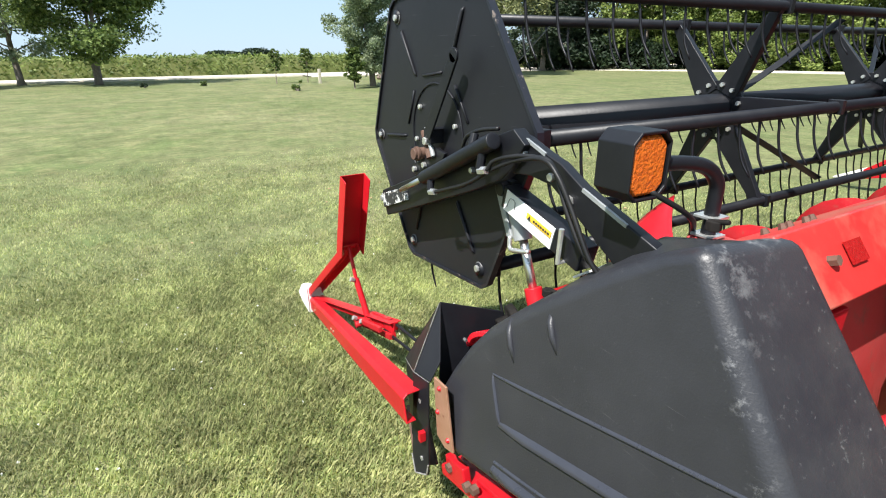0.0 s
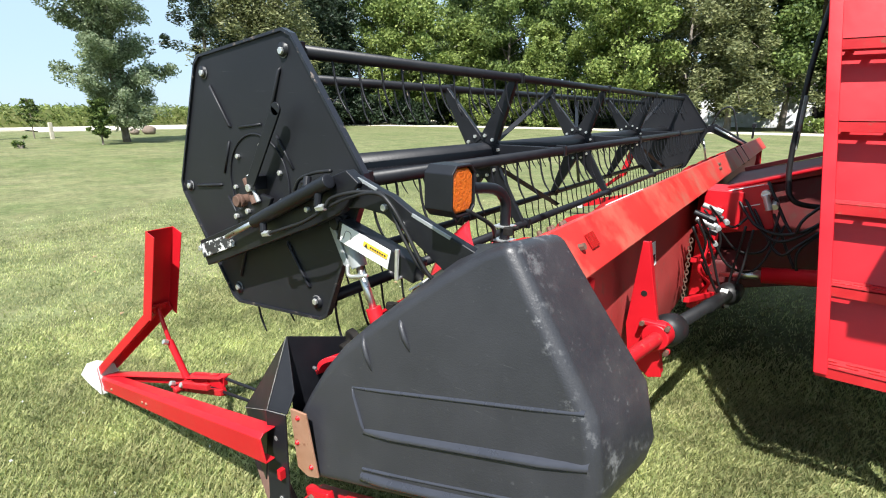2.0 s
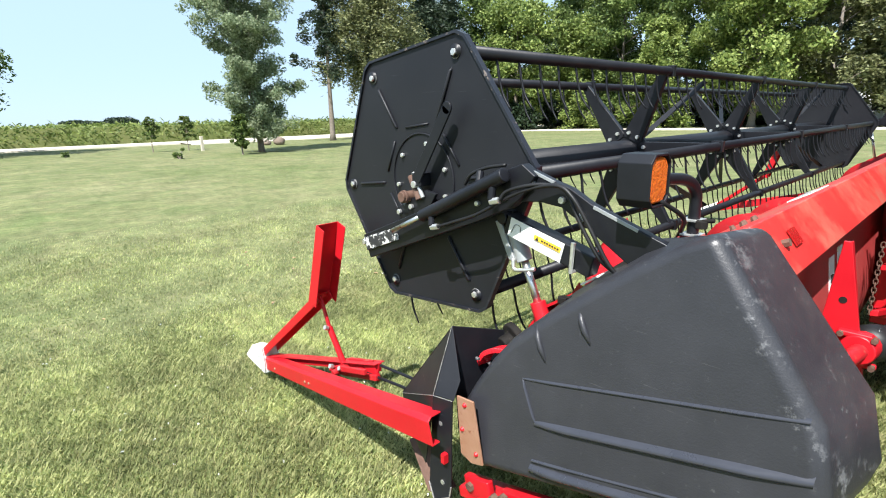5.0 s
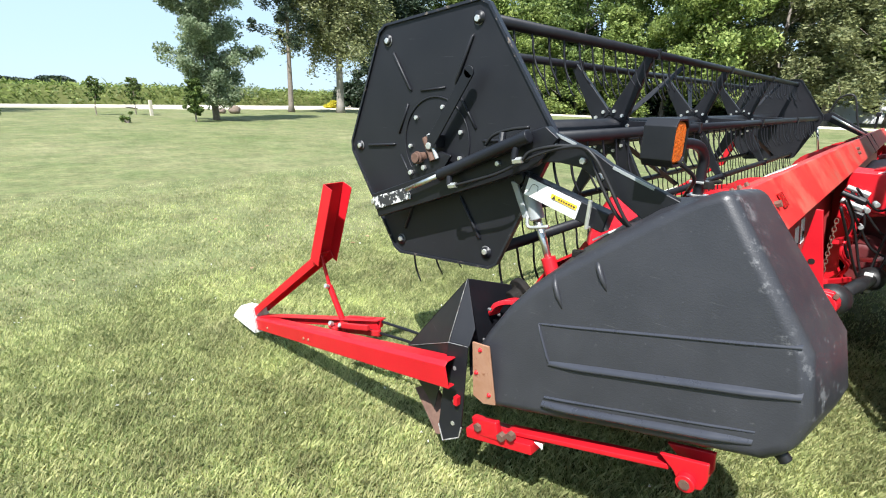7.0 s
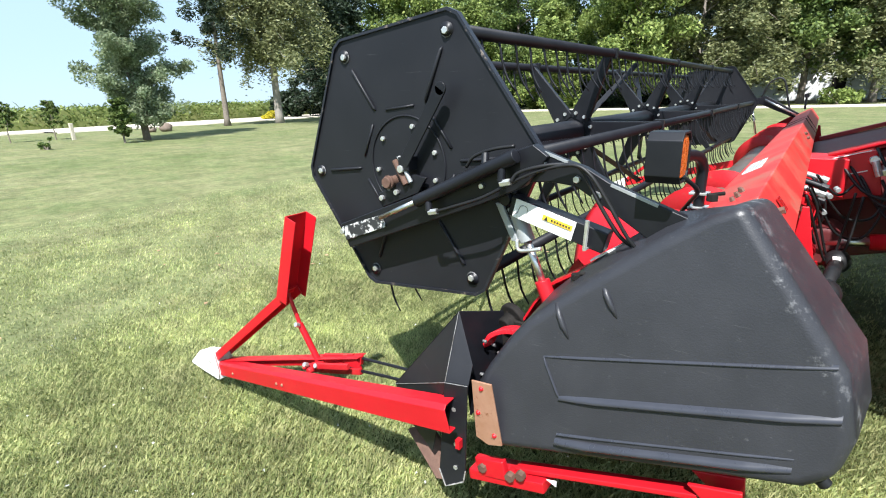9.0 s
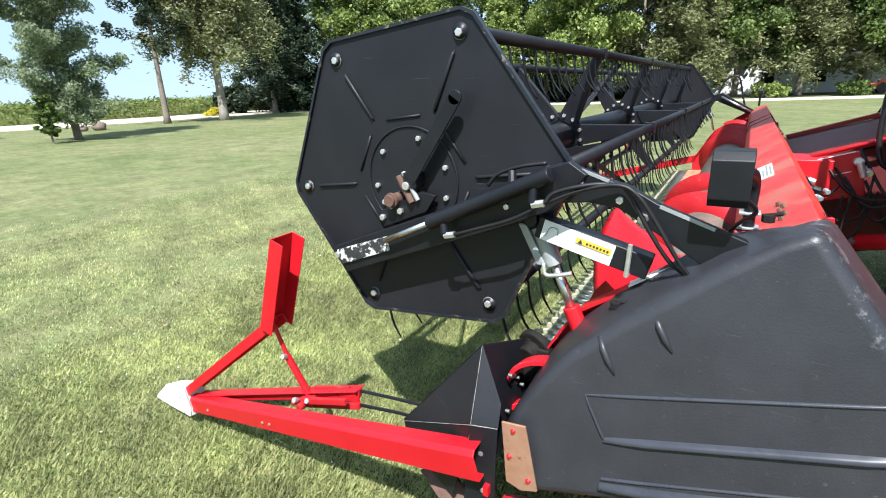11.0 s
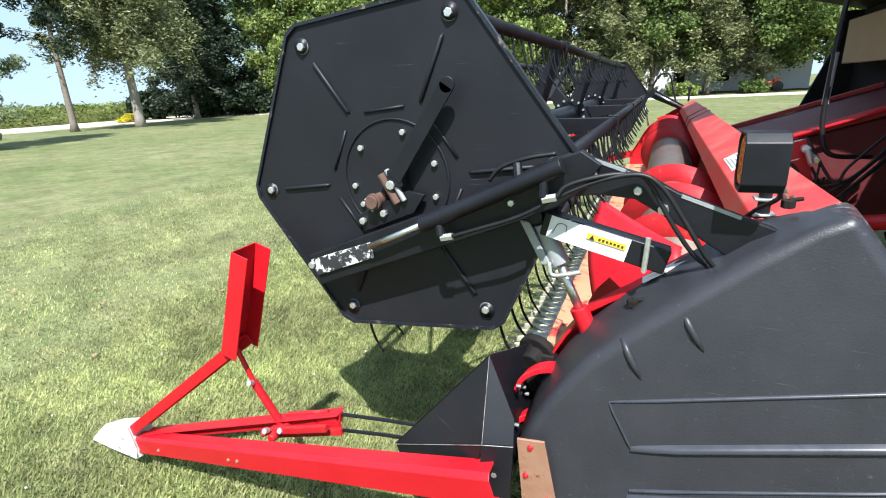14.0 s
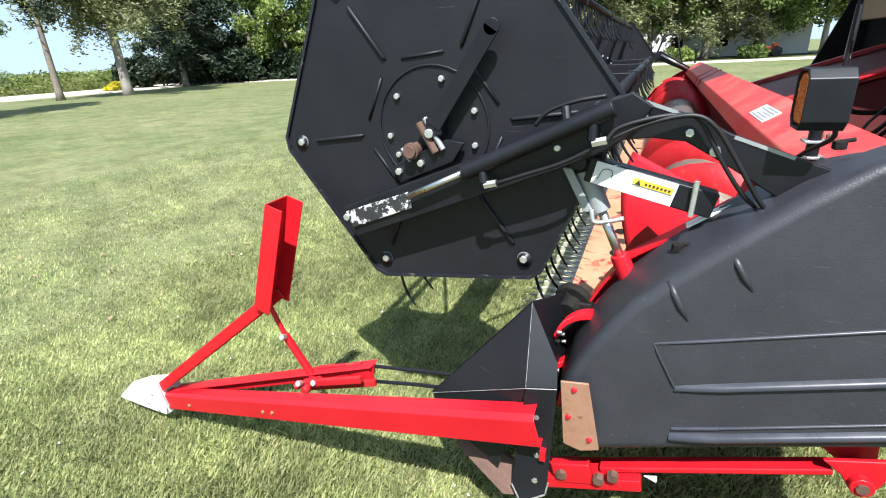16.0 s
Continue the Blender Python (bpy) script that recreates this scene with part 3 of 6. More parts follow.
    for dy, dz, x1 in ((-0.045, 0.02, -0.66), (0.03, 0.035, -0.70), (-0.01, -0.02, -0.62)):
        g = Geo()
        g.strip((-0.90, 0.17 + dy, 0.225 + dz), (x1, 0.175 + dy, 0.225 + dz + 0.27 * (x1 + 0.90)), (0, 0.018, 0), (-0.004, 0, 0.026))
        part("stay", local(t, g), REDW, t, "worn red stay bar", bevel=0.002)
    for p in ((-0.93, 0.115, 0.245), (-0.87, 0.13, 0.25), (-0.99, 0.14, 0.43)):
        g = Geo()
        g.tube([p, (p[0], p[1] - 0.018, p[2] + 0.01)], 0.012, 6)
        part("nut", local(t, g), ZINC, t)
    g = Geo()
    g.tube([(-0.72, 0.205, 0.315), (-0.45, 0.20, 0.345), (-0.22, 0.19, 0.37)], 0.007, 8)
    part("rod", local(t, g), BLACK, t, "black steel rod")
    g = Geo()
    g.tube([(-0.72, 0.175, 0.265), (-0.45, 0.17, 0.305), (-0.22, 0.16, 0.335)], 0.007, 8)
    part("rod", local(t, g), BLACK, t, "black steel rod")
    # dark skid rail under the red one
    g = Geo()
    g.strip((-1.55, 0.12, -0.02), (-0.15, 0.06, 0.285), (0, 0.03, 0), (0.0, 0, 0.02))
    part("skid_rail", local(t, g), DARK, t, bevel=0.004)
    # the whole divider is swung out a little about its rear joint
    turn = radians(1.65)
    off = t.location - Vector((0.035, -0.095, GZ))
    t.rotation_euler.z = turn
    t.location = Vector((0.035, -0.095, GZ)) + Matrix.Rotation(turn, 3, "Z") @ off


crop_divider()


def nose_panel():
    t = thing("nose_panel", (0.0, 0.05, 0.1), "bent black sheet-metal nose between divider and cover", "panel")
    g = Geo()
    pk, fl, bl, br = (-0.02, 0.07, 0.755), (-0.37, 0.10, 0.335), (-0.012, -0.032, 0.535), (0.074, -0.022, 0.545)
    sl, sr, sf = (-0.10, -0.01, 0.20), (0.055, -0.02, 0.15), (-0.33, 0.085, 0.235)
    g.sheet([fl, bl, pk], -0.005)
    part("slope", local(t, g), SHEET, t, bevel=0.0015)
    g = Geo()
    g.sheet([bl, br, (0.065, 0.02, 0.60), pk], -0.005)
    part("crest", local(t, g), SHEET, t, bevel=0.0015)
    g = Geo()
    g.sheet([fl, sf, sl, bl], -0.005)
    g.sheet([bl, (-0.05, -0.028, 0.16), (-0.02, -0.03, 0.10), sr, br], 0.006)
    part("side", local(t, g), SHEET, t, bevel=0.0015)
    g = Geo()
    g.sheet([pk, (0.035, 0.28, 0.69), (0.06, 0.30, 0.42), (0.055, 0.02, 0.40)], 0.005)
    g.sheet([pk, (0.035, 0.28, 0.69), (-0.05, 0.40, 0.36), fl], 0.004)
    part("inner_sheet", local(t, g), BLACK, t, "dark scraped inner sheet", bevel=0.0015)
    g = Geo()
    g.sheet([(-0.27, 0.06, 0.185), (-0.08, -0.002, 0.085), (-0.02, -0.022, 0.125), (0.03, 0.03, 0.15), (-0.20, 0.10, 0.22)], 0.012)
    part("shoe", local(t, g), RUST, t, "scraped rusty shoe", bevel=0.003)
    for pts, r in (((bl, pk), 0.0009), ((fl, bl, br), 0.0010), (((-0.05, -0.031, 0.165), (-0.022, -0.034, 0.103), (0.0, -0.033, 0.118), (0.052, -0.026, 0.152), (0.06, -0.024, 0.20)), 0.0028)):
        g = Geo()
        g.tube([Vector(p) + Vector((0, -0.004, 0)) for p in pts], r, 6)
        part("worn_edge", local(t, g), BARE, t, "edge worn to bright metal")
    for y, z in ((0.12, 0.64), (0.18, 0.60), (0.22, 0.55), (0.10, 0.52)):
        g = Geo()
        g.tube([(0.045, y, z), (0.058, y, z)], 0.006, 6)
        part("rivet", local(t, g), DULL, t)
    for x, z in ((0.02, 0.44), (0.025, 0.30), (0.02, 0.20)):
        g = Geo()
        g.tube([(x, -0.026, z), (x, -0.034, z)], 0.009, 6)
        part("bolt", local(t, g), ZINC, t)
    g = Geo()
    g.prism([(0.035, 0.335), (0.052, 0.335), (0.052, 0.30), (0.035, 0.30)], -0.05, -0.03)
    part("tab", local(t, g), RED, t, "red tab")


nose_panel()


# ---- grain header ----
HW = 7.05       # the header's far end


def grain_header():
    t = thing("grain_header", (0.5, 3.5, 0.0), "red combine grain header with auger and worn floor", "header")
    beam = [(0.60, 1.03), (0.625, 1.100), (0.775, 1.185), (0.868, 1.058), (0.80, 1.02)]
    g = Geo()
    g.prism(beam, 0.31, HW)
    bm_ = part("top_beam", local(t, g), BEAMR, t, "faded red box beam", bevel=0.006)
    g = Geo()
    g.sheet([(0.808, 0.50, 1.146), (0.835, 0.50, 1.109), (0.835, 0.56, 1.109), (0.808, 0.56, 1.146)], 0.004)
    part("reflector", local(t, g), REFL, bm_, "dark red reflector")
    for y, x, z in ((0.44, 0.822, 1.125), (3.05, 0.828, 1.117), (3.12, 0.81, 1.14)):
        g = Geo()
        g.tube([(x - 0.01, y, z - 0.004), (x + 0.012, y, z + 0.006)], 0.011, 6)
        part("bolt", local(t, g), RUST, bm_)
    # label on the forward slope, in the beam's own slope
    def slope(s, y, out):
        return (0.625 + 0.15 * s - 0.49 * out, y, 1.10 + 0.085 * s + 0.87 * out)

    g = Geo()
    g.add([slope(s, y, o) for o in (-0.002, 0.003) for s, y in ((0.16, 1.18), (0.58, 1.18), (0.58, 1.50), (0.16, 1.50))], [(0, 1, 2, 3), (7, 6, 5, 4), (0, 4, 5, 1), (1, 5, 6, 2), (2, 6, 7, 3), (3, 7, 4, 0)])
    lab = part("label", local(t, g), LABEL, bm_, "white warning label with grey print")
    for k in range(5):
        g = Geo()
        s0 = 0.19 + 0.08 * k
        y1 = 1.48 - 0.05 * (k % 3)
        g.add([slope(s, y, o) for o in (0.002, 0.0045) for s, y in ((s0, 1.20), (s0 + 0.04, 1.20), (s0 + 0.04, y1), (s0, y1))], [(0, 1, 2, 3), (7, 6, 5, 4), (0, 4, 5, 1), (1, 5, 6, 2), (2, 6, 7, 3), (3, 7, 4, 0)])
        part("print_bar", local(t, g), GREY, lab)
    for k in range(5):
        g = Geo()
        p = Vector(slope(0.55 + 0.06 * (k % 2), 0.60 - 0.045 * k, 0.0))
        g.tube([p, p + Vector((-0.006, 0, 0.011))], [0.009, 0.006], 6)
        part("bolt", local(t, g), RUST, bm_)
    # thin dark bands stand in for the shadow on the beam's far part
    for y in (4.3, 4.75):
        g = Geo()
        g.prism([(p[0] + (0.004 if p[0] > 0.7 else -0.004), p[1] + (0.004 if p[1] > 1.06 else -0.004)) for p in beam], y, y + 0.02)
        part("shadow_band", local(t, g), DARK, bm_, "dark band painted as shadow on the beam")
    g = Geo()
    g.prism([(0.745, 1.04), (0.76, 1.04), (0.815, 0.66), (0.825, 0.55), (0.80, 0.36), (0.62, 0.30), (0.62, 0.29), (0.79, 0.345), (0.81, 0.55), (0.80, 0.66)], 0.34, HW - 0.02)
    back = part("back_sheet", local(t, g), REDD, t, "red back wall of the header", bevel=0.003)
    g = Geo()
    g.prism([(-0.09, 0.235), (-0.07, 0.258), (0.28, 0.275), (0.62, 0.31), (0.62, 0.29), (0.28, 0.255), (-0.07, 0.235)], 0.34, HW - 0.02)
    part("floor_pan", local(t, g), PAN, t, "rust-worn floor pan with dark discs for shadows", bevel=0.002)
    # dark discs painted where round shadows fall on the floor
    for y in (0.95, 1.35, 1.75, 2.15):
        g = Geo()
        pts = arc((0.13, 0), 0.05, 0, 360, 14)[:-1]
        g.add([(x, y + yy, 0.2735) for x, yy in pts], [tuple(range(14))])
        g.add([(x, y + yy, 0.2695) for x, yy in pts], [tuple(range(14))])
        part("dark_disc", local(t, g), DARK, t, "dark disc painted as a shadow on the floor")
    # near and far end walls
    wall = [(-0.02, 0.20), (0.80, 0.33), (0.86, 0.55), (0.82, 1.10), (0.62, 1.10), (0.46, 1.005), (0.33, 0.905), (0.22, 0.83), (0.16, 0.745), (0.06, 0.56), (-0.03, 0.40)]
    for y in (0.335, HW):
        g = Geo()
        g.prism(wall, y - 0.008, y)
        w = part("end_wall", local(t, g), RED, t, "red end wall", bevel=0.002)
        g = Geo()
        for x, z in wall[4:]:
            g.v += [(x, y - 0.06, z + 0.001), (x, y, z + 0.001), (x - 0.004, y, z + 0.009), (x - 0.004, y - 0.06, z + 0.009)]
        k = len(wall) - 4
        g.f = [(4 * i + j, 4 * i + (j + 1) % 4, 4 * i + 4 + (j + 1) % 4, 4 * i + 4 + j) for i in range(k - 1) for j in range(4)] + [(0, 1, 2, 3), (4 * k - 1, 4 * k - 2, 4 * k - 3, 4 * k - 4)]
        part("flange", local(t, g), RED, w)
    g = Geo()
    g.strip((0.36, 0.27, 0.952), (0.50, 0.27, 1.05), (0, 0.035, 0), (-0.003, 0, 0.005))
    part("label", local(t, g), LABEL, t, "weathered white label strip")
    for z0, x0 in ((0.62, 0.02), (0.46, 0.0)):
        g = Geo()
        q = spline([(x0 + 0.02, 0.16, z0 - 0.01), (x0 + 0.04, 0.17, z0 + 0.03), (x0 + 0.08, 0.2, z0 + 0.045), (x0 + 0.14, 0.25, z0 + 0.03)], 5)
        for i in range(len(q) - 1):
            g.strip(q[i], q[i + 1], (0.01, 0.05, 0.0), (-0.008, 0, 0.016))
        part("elbow", local(t, g), RED, t, "curved red bracket", bevel=0.002)
    g = Geo()
    g.tube([(0.05, 0.25, 0.64), (0.06, 0.29, 0.65), (0.062, 0.295, 0.652), (0.07, 0.32, 0.66)], [0.034, 0.036, 0.066, 0.066], 16)
    g.box((0.075, 0.30, 0.60), (0.10, 0.07, 0.14))
    g.tube([(0.03, 0.27, 0.56), (0.0, 0.25, 0.50)], 0.016, 8)
    part("gearbox", local(t, g), DARK, t, "oily black knife drive", bevel=0.012)
    # cutterbar with guards
    g = Geo()
    g.box((-0.105, (0.34 + HW) / 2, 0.235), (0.05, HW - 0.36, 0.02))
    part("cutterbar", local(t, g), GREY, t, "grey steel cutterbar", bevel=0.003)
    gm = Geo()
    gm.add([(0.03, -0.018, -0.012), (0.03, 0.018, -0.012), (0.03, 0.018, 0.016), (0.03, -0.018, 0.016), (-0.07, -0.013, -0.010), (-0.07, 0.013, -0.010), (-0.07, 0.013, 0.020), (-0.07, -0.013, 0.020), (-0.165, 0, 0.002)], [(0, 1, 2, 3), (0, 4, 5, 1), (1, 5, 6, 2), (2, 6, 7, 3), (3, 7, 4, 0), (4, 8, 5), (5, 8, 6), (6, 8, 7), (7, 8, 4)])
    me = mesh_of("guard", gm, GUARD)
    gs_ = Geo()
    gs_.add([(0.035, -0.036, 0.0), (0.035, 0.036, 0.0), (-0.045, 0.008, 0.0), (-0.045, -0.008, 0.0), (0.035, -0.036, 0.003), (0.035, 0.036, 0.003), (-0.045, 0.008, 0.003), (-0.045, -0.008, 0.003)], [(0, 1, 2, 3), (7, 6, 5, 4), (0, 4, 5, 1), (1, 5, 6, 2), (2, 6, 7, 3), (3, 7, 4, 0)])
    ms = mesh_of("knife_section", gs_, STEEL)
    for k in range(86):
        ob = new("guard", me)
        ob.parent = t
        ob.location = (-0.115 - 0.5, 0.42 + k * 0.0762 - 3.5, 0.245)
        ob = new("knife_section", ms)
        ob.parent = t
        ob.location = (-0.10 - 0.5, 0.42 + (k + 0.5) * 0.0762 - 3.5, 0.268)
    # auger
    ax, az = 0.48, 0.70
    g = Geo()
    g.tube([(ax, 0.36, az), (ax, HW - 0.03, az)], 0.19, 28)
    aug = part("auger", local(t, g), WORN, t, "auger drum worn to bare metal", smooth=True)
    for y0, y1, hand in ((0.40, 2.6, 1), (HW - 0.08, 4.5, -1)):
        g = Geo()
        n = 110
        turns = 3.6
        for i in range(n + 1):
            s = i / n
            a = hand * s * turns * 2 * math.pi + (2.4 if hand == 1 else 2.2)
            y = y0 + (y1 - y0) * s
            for r in (0.185, 0.295):
                g.v.append((ax + r * math.cos(a), y, az + r * math.sin(a)))
                g.v.append((ax + r * math.cos(a), y + 0.005, az + r * math.sin(a)))
        for i in range(n):
            o, q = 4 * i, 4 * i + 4
            g.f += [(o, o + 2, q + 2, q), (o + 1, q + 1, q + 3, o + 3), (o + 2, o + 3, q + 3, q + 2)]
        part("flighting", local(t, g), REDW, aug, "worn red helical flighting", smooth=True)
    # first flight at the near end, wide and freshly painted
    g = Geo()
    n = 12
    hubp, low_, mid_, top_ = Vector((0.50, 0.50, 0.965)), Vector((0.215, 0.50, 0.745)), Vector((0.165, 0.66, 0.92)), Vector((0.185, 0.86, 1.045))
    for i in range(n + 1):
        s = i / n
        e = low_ * (1 - s) ** 2 + (mid_ * 2 - (low_ + top_) / 2) * (2 * s * (1 - s)) + top_ * s * s
        for j in range(n + 1):
            u = 0.12 + 0.88 * j / n
            g.v.append(tuple(hubp + (e - hubp) * u + Vector((0, -0.03 * math.sin(math.pi * u), 0))))
    g.f = [((n + 1) * i + j, (n + 1) * i + j + 1, (n + 1) * i + j + n + 2, (n + 1) * i + j + n + 1) for i in range(n) for j in range(n)]
    ep = part("auger_end_plate", local(t, g), RED, t, "broad curved red end flight", smooth=True)
    so = ep.modifiers.new("thick", "SOLIDIFY")
    so.thickness = 0.006
    # rear gussets and decals
    for y in (0.93, 5.6):
        g = Geo()
        g.prism([(0.872, 1.05), (0.892, 1.05), (0.945, 0.80), (0.99, 0.555), (0.945, 0.54), (0.865, 0.60), (0.846, 0.73)], y - 0.006, y + 0.006)
        g.strip((0.888, y + 0.02, 1.045), (0.985, y + 0.02, 0.56), (0, 0.04, 0), (0.006, 0, 0.002))
        gs = part("gusset", local(t, g), RED, t, "bright red triangular gusset", bevel=0.002)
        # hole through the gusset, drawn as a dark disc
        g = Geo()
        g.tube([(0.897, y - 0.0075, 0.86), (0.897, y + 0.0075, 0.86)], 0.011, 12)
        part("dark_disc", local(t, g), DARK, gs)
    for y in (0.38, 2.62):
        g = Geo()
        g.box((0.82, y + 0.06, 0.78), (0.07, 0.10, 0.50))
        part("upright", local(t, g), RED, t, bevel=0.004)
    for y, z, h in ((1.32, 0.82, 0.14), (1.47, 0.85, 0.11)):
        g = Geo()
        g.sheet([(0.812 - (z + h / 2 - 0.66) * 0.145, y, z + h / 2), (0.812 - (z + h / 2 - 0.66) * 0.145, y + 0.085, z + h / 2), (0.812 - (z - h / 2 - 0.66) * 0.145, y + 0.085, z - h / 2), (0.812 - (z - h / 2 - 0.66) * 0.145, y, z - h / 2)], -0.006)
        dl = part("decal", local(t, g), LABEL, t, "small white pictogram decal")
        for dz, w in ((-0.008, 0.03), (-0.022, 0.045), (-0.034, 0.02)):
            g = Geo()
            g.box((0.821 - (z - 0.66) * 0.145, y + 0.04, z + dz), (0.006, w, 0.014))
            part("print_bar", local(t, g), INK, dl)
    # drive shaft
    g = Geo()
    g.tube([(0.915, 0.36, 0.775), (0.965, 0.90, 0.715)], 0.024, 14)
    part("cross_shaft", local(t, g), REDW, t, "worn red cross shaft", bevel=0.003)
    g = Geo()
    g.tube([(0.958, 0.885, 0.718), (0.965, 0.965, 0.712)], [0.048, 0.048], 16)
    g.box((0.955, 0.915, 0.665), (0.11, 0.018, 0.02))
    g.box((0.945, 0.91, 0.76), (0.09, 0.03, 0.02))
    part("bearing", local(t, g), RED, t, bevel=0.006)
    for dx, dz in ((-0.045, 0.76), (0.04, 0.76), (-0.04, 0.668), (0.045, 0.668)):
        g = Geo()
        g.tube([(0.955 + dx, 0.905, dz), (0.955 + dx, 0.882, dz)], 0.009, 6)
        part("bolt", local(t, g), RUST, t)
    g = Geo()
    g.tube([(0.972, 0.965, 0.712), (0.976, 1.0, 0.709), (0.986, 1.06, 0.70), (0.99, 1.09, 0.697)], [0.045, 0.062, 0.058, 0.04], 18)
    g.tube([(0.986, 1.08, 0.70), (1.026, 1.60, 0.615), (1.028, 1.602, 0.614), (1.065, 2.10, 0.53)], [0.027, 0.027, 0.032, 0.032], 16)
    g.tube([(1.065, 2.10, 0.53), (1.07, 2.16, 0.522), (1.08, 2.32, 0.50)], [0.042, 0.064, 0.056], 18)
    sh = part("drive_shaft", local(t, g), RUBBER, t, "black guarded drive shaft", smooth=True)
    g = Geo()
    g.box((1.058, 2.02, 0.578), (0.035, 0.05, 0.012))
    part("tag", local(t, g), WHITE, sh, "small white tag", bevel=0.002)
    # hose and valve cluster by the throat
    rnd = random.Random(4)
    g = Geo()
    g.box((0.90, 2.34, 0.66), (0.10, 0.12, 0.62))
    g.box((0.93, 2.62, 0.60), (0.16, 0.40, 0.05))
    g.box((0.95, 2.52, 0.95), (0.20, 0.30, 0.22))
    g.box((0.93, 2.40, 0.42), (0.14, 0.30, 0.05))
    part("throat_frame", local(t, g), RED, t, "red throat frame", bevel=0.008)
    for k in range(6):
        g = Geo()
        y, z = 2.02 + 0.09 * k, 0.98 - 0.05 * (k % 3)
        g.tube([(0.86, y, z), (0.95, y, z - 0.03)], 0.016, 8)
        g.tube([(0.93, y, z - 0.024), (0.965, y, z - 0.036)], 0.022, 6)
        part("fitting", local(t, g), GREY if k % 2 else BLACK, t, bevel=0.003)
    for pts in ([(0.90, 2.12, 0.98), (0.98, 2.20, 0.86), (1.08, 2.25, 0.75), (1.20, 2.30, 0.77), (1.235, 2.36, 0.98)],
                [(0.89, 2.02, 0.97), (0.97, 2.14, 0.80), (1.06, 2.20, 0.665), (1.18, 2.27, 0.66), (1.27, 2.36, 0.90)],
                [(0.88, 1.92, 0.92), (0.94, 2.02, 0.74), (1.00, 2.12, 0.56), (1.05, 2.18, 0.47)],
                [(0.89, 2.08, 0.95), (0.96, 2.14, 0.76), (1.02, 2.18, 0.56), (1.06, 2.20, 0.50)],
                [(1.10, 2.22, 0.90), (1.08, 2.21, 0.70), (1.06, 2.20, 0.50), (1.06, 2.20, 0.42)],
                [(1.13, 2.24, 0.88), (1.11, 2.22, 0.66), (1.08, 2.20, 0.48)],
                [(0.90, 2.20, 0.99), (0.95, 2.26, 0.92), (1.02, 2.30, 0.87), (1.08, 2.34, 0.93)],
                [(0.88, 1.98, 0.95), (0.93, 2.0, 0.84), (0.92, 2.06, 0.72), (0.95, 2.12, 0.62)],
                [(0.91, 2.26, 0.96), (0.97, 2.28, 0.80), (0.96, 2.30, 0.66), (1.0, 2.30, 0.55)]):
        g = Geo()
        k = rnd.uniform(-0.01, 0.01)
        g.tube(spline([(x + k, y, z) for x, y, z in pts], 7), 0.0068, 8)
        part("hose", local(t, g), RUBBER, t, "black hydraulic hose", smooth=True)
    g = Geo()
    g.tube([(1.0, 2.28, 0.56), (1.0, 2.30, 0.56), (1.0, 2.52, 0.58), (1.0, 2.54, 0.58)], [0.09, 0.115, 0.115, 0.10], 24)
    part("clutch_drum", local(t, g), REDF, t, "rusty red clutch drum", bevel=0.004)
    for y0, z0, x1, y1, z1 in ((2.02, 0.72, 0.95, 2.34, 0.70), (1.98, 0.50, 0.98, 2.30, 0.46), (2.10, 0.86, 0.95, 2.42, 0.84)):
        g = Geo()
        g.strip((0.89, y0, z0), (x1, y1, z1), (0.03, 0, 0.004), (0, 0.004, 0.03))
        part("bracket", local(t, g), RED, t, "red bracket", bevel=0.003)
    for p in ((0.97, 2.10, 0.90), (1.0, 2.14, 0.93), (0.96, 2.16, 0.80), (1.06, 2.18, 0.46)):
        g = Geo()
        g.tube([p, (p[0] + 0.012, p[1] - 0.03, p[2] - 0.006)], 0.014, 8)
        part("fitting", local(t, g), GREY, t, "dull grey hose fitting", bevel=0.002)
    for k in range(5):
        g = Geo()
        y0 = 2.08 + 0.07 * k
        g.tube(spline([(0.87, y0, 0.90), (0.93, y0 + 0.02, 0.80), (0.92, y0 - 0.04, 0.66), (0.96, y0 + 0.10, 0.56), (0.93, y0 + 0.16, 0.47)], 6), 0.009, 8)
        part("pipe", local(t, g), RED, t, "red painted steel pipe", smooth=True)
    g = Geo()
    for k in range(16):
        z = 0.84 - k * 0.022
        g.tube([Vector((0.875, 1.95, z)) + Vector((0.0 if k % 2 else 0.009 * math.cos(a), 0.009 * math.cos(a) if k % 2 else 0.0, 0.015 * math.sin(a))) for a in (2 * math.pi * j / 8 for j in range(9))], 0.0028, 5, cap=False)
    part("chain", local(t, g), RUST, t, "hanging rusty chain")


grain_header()


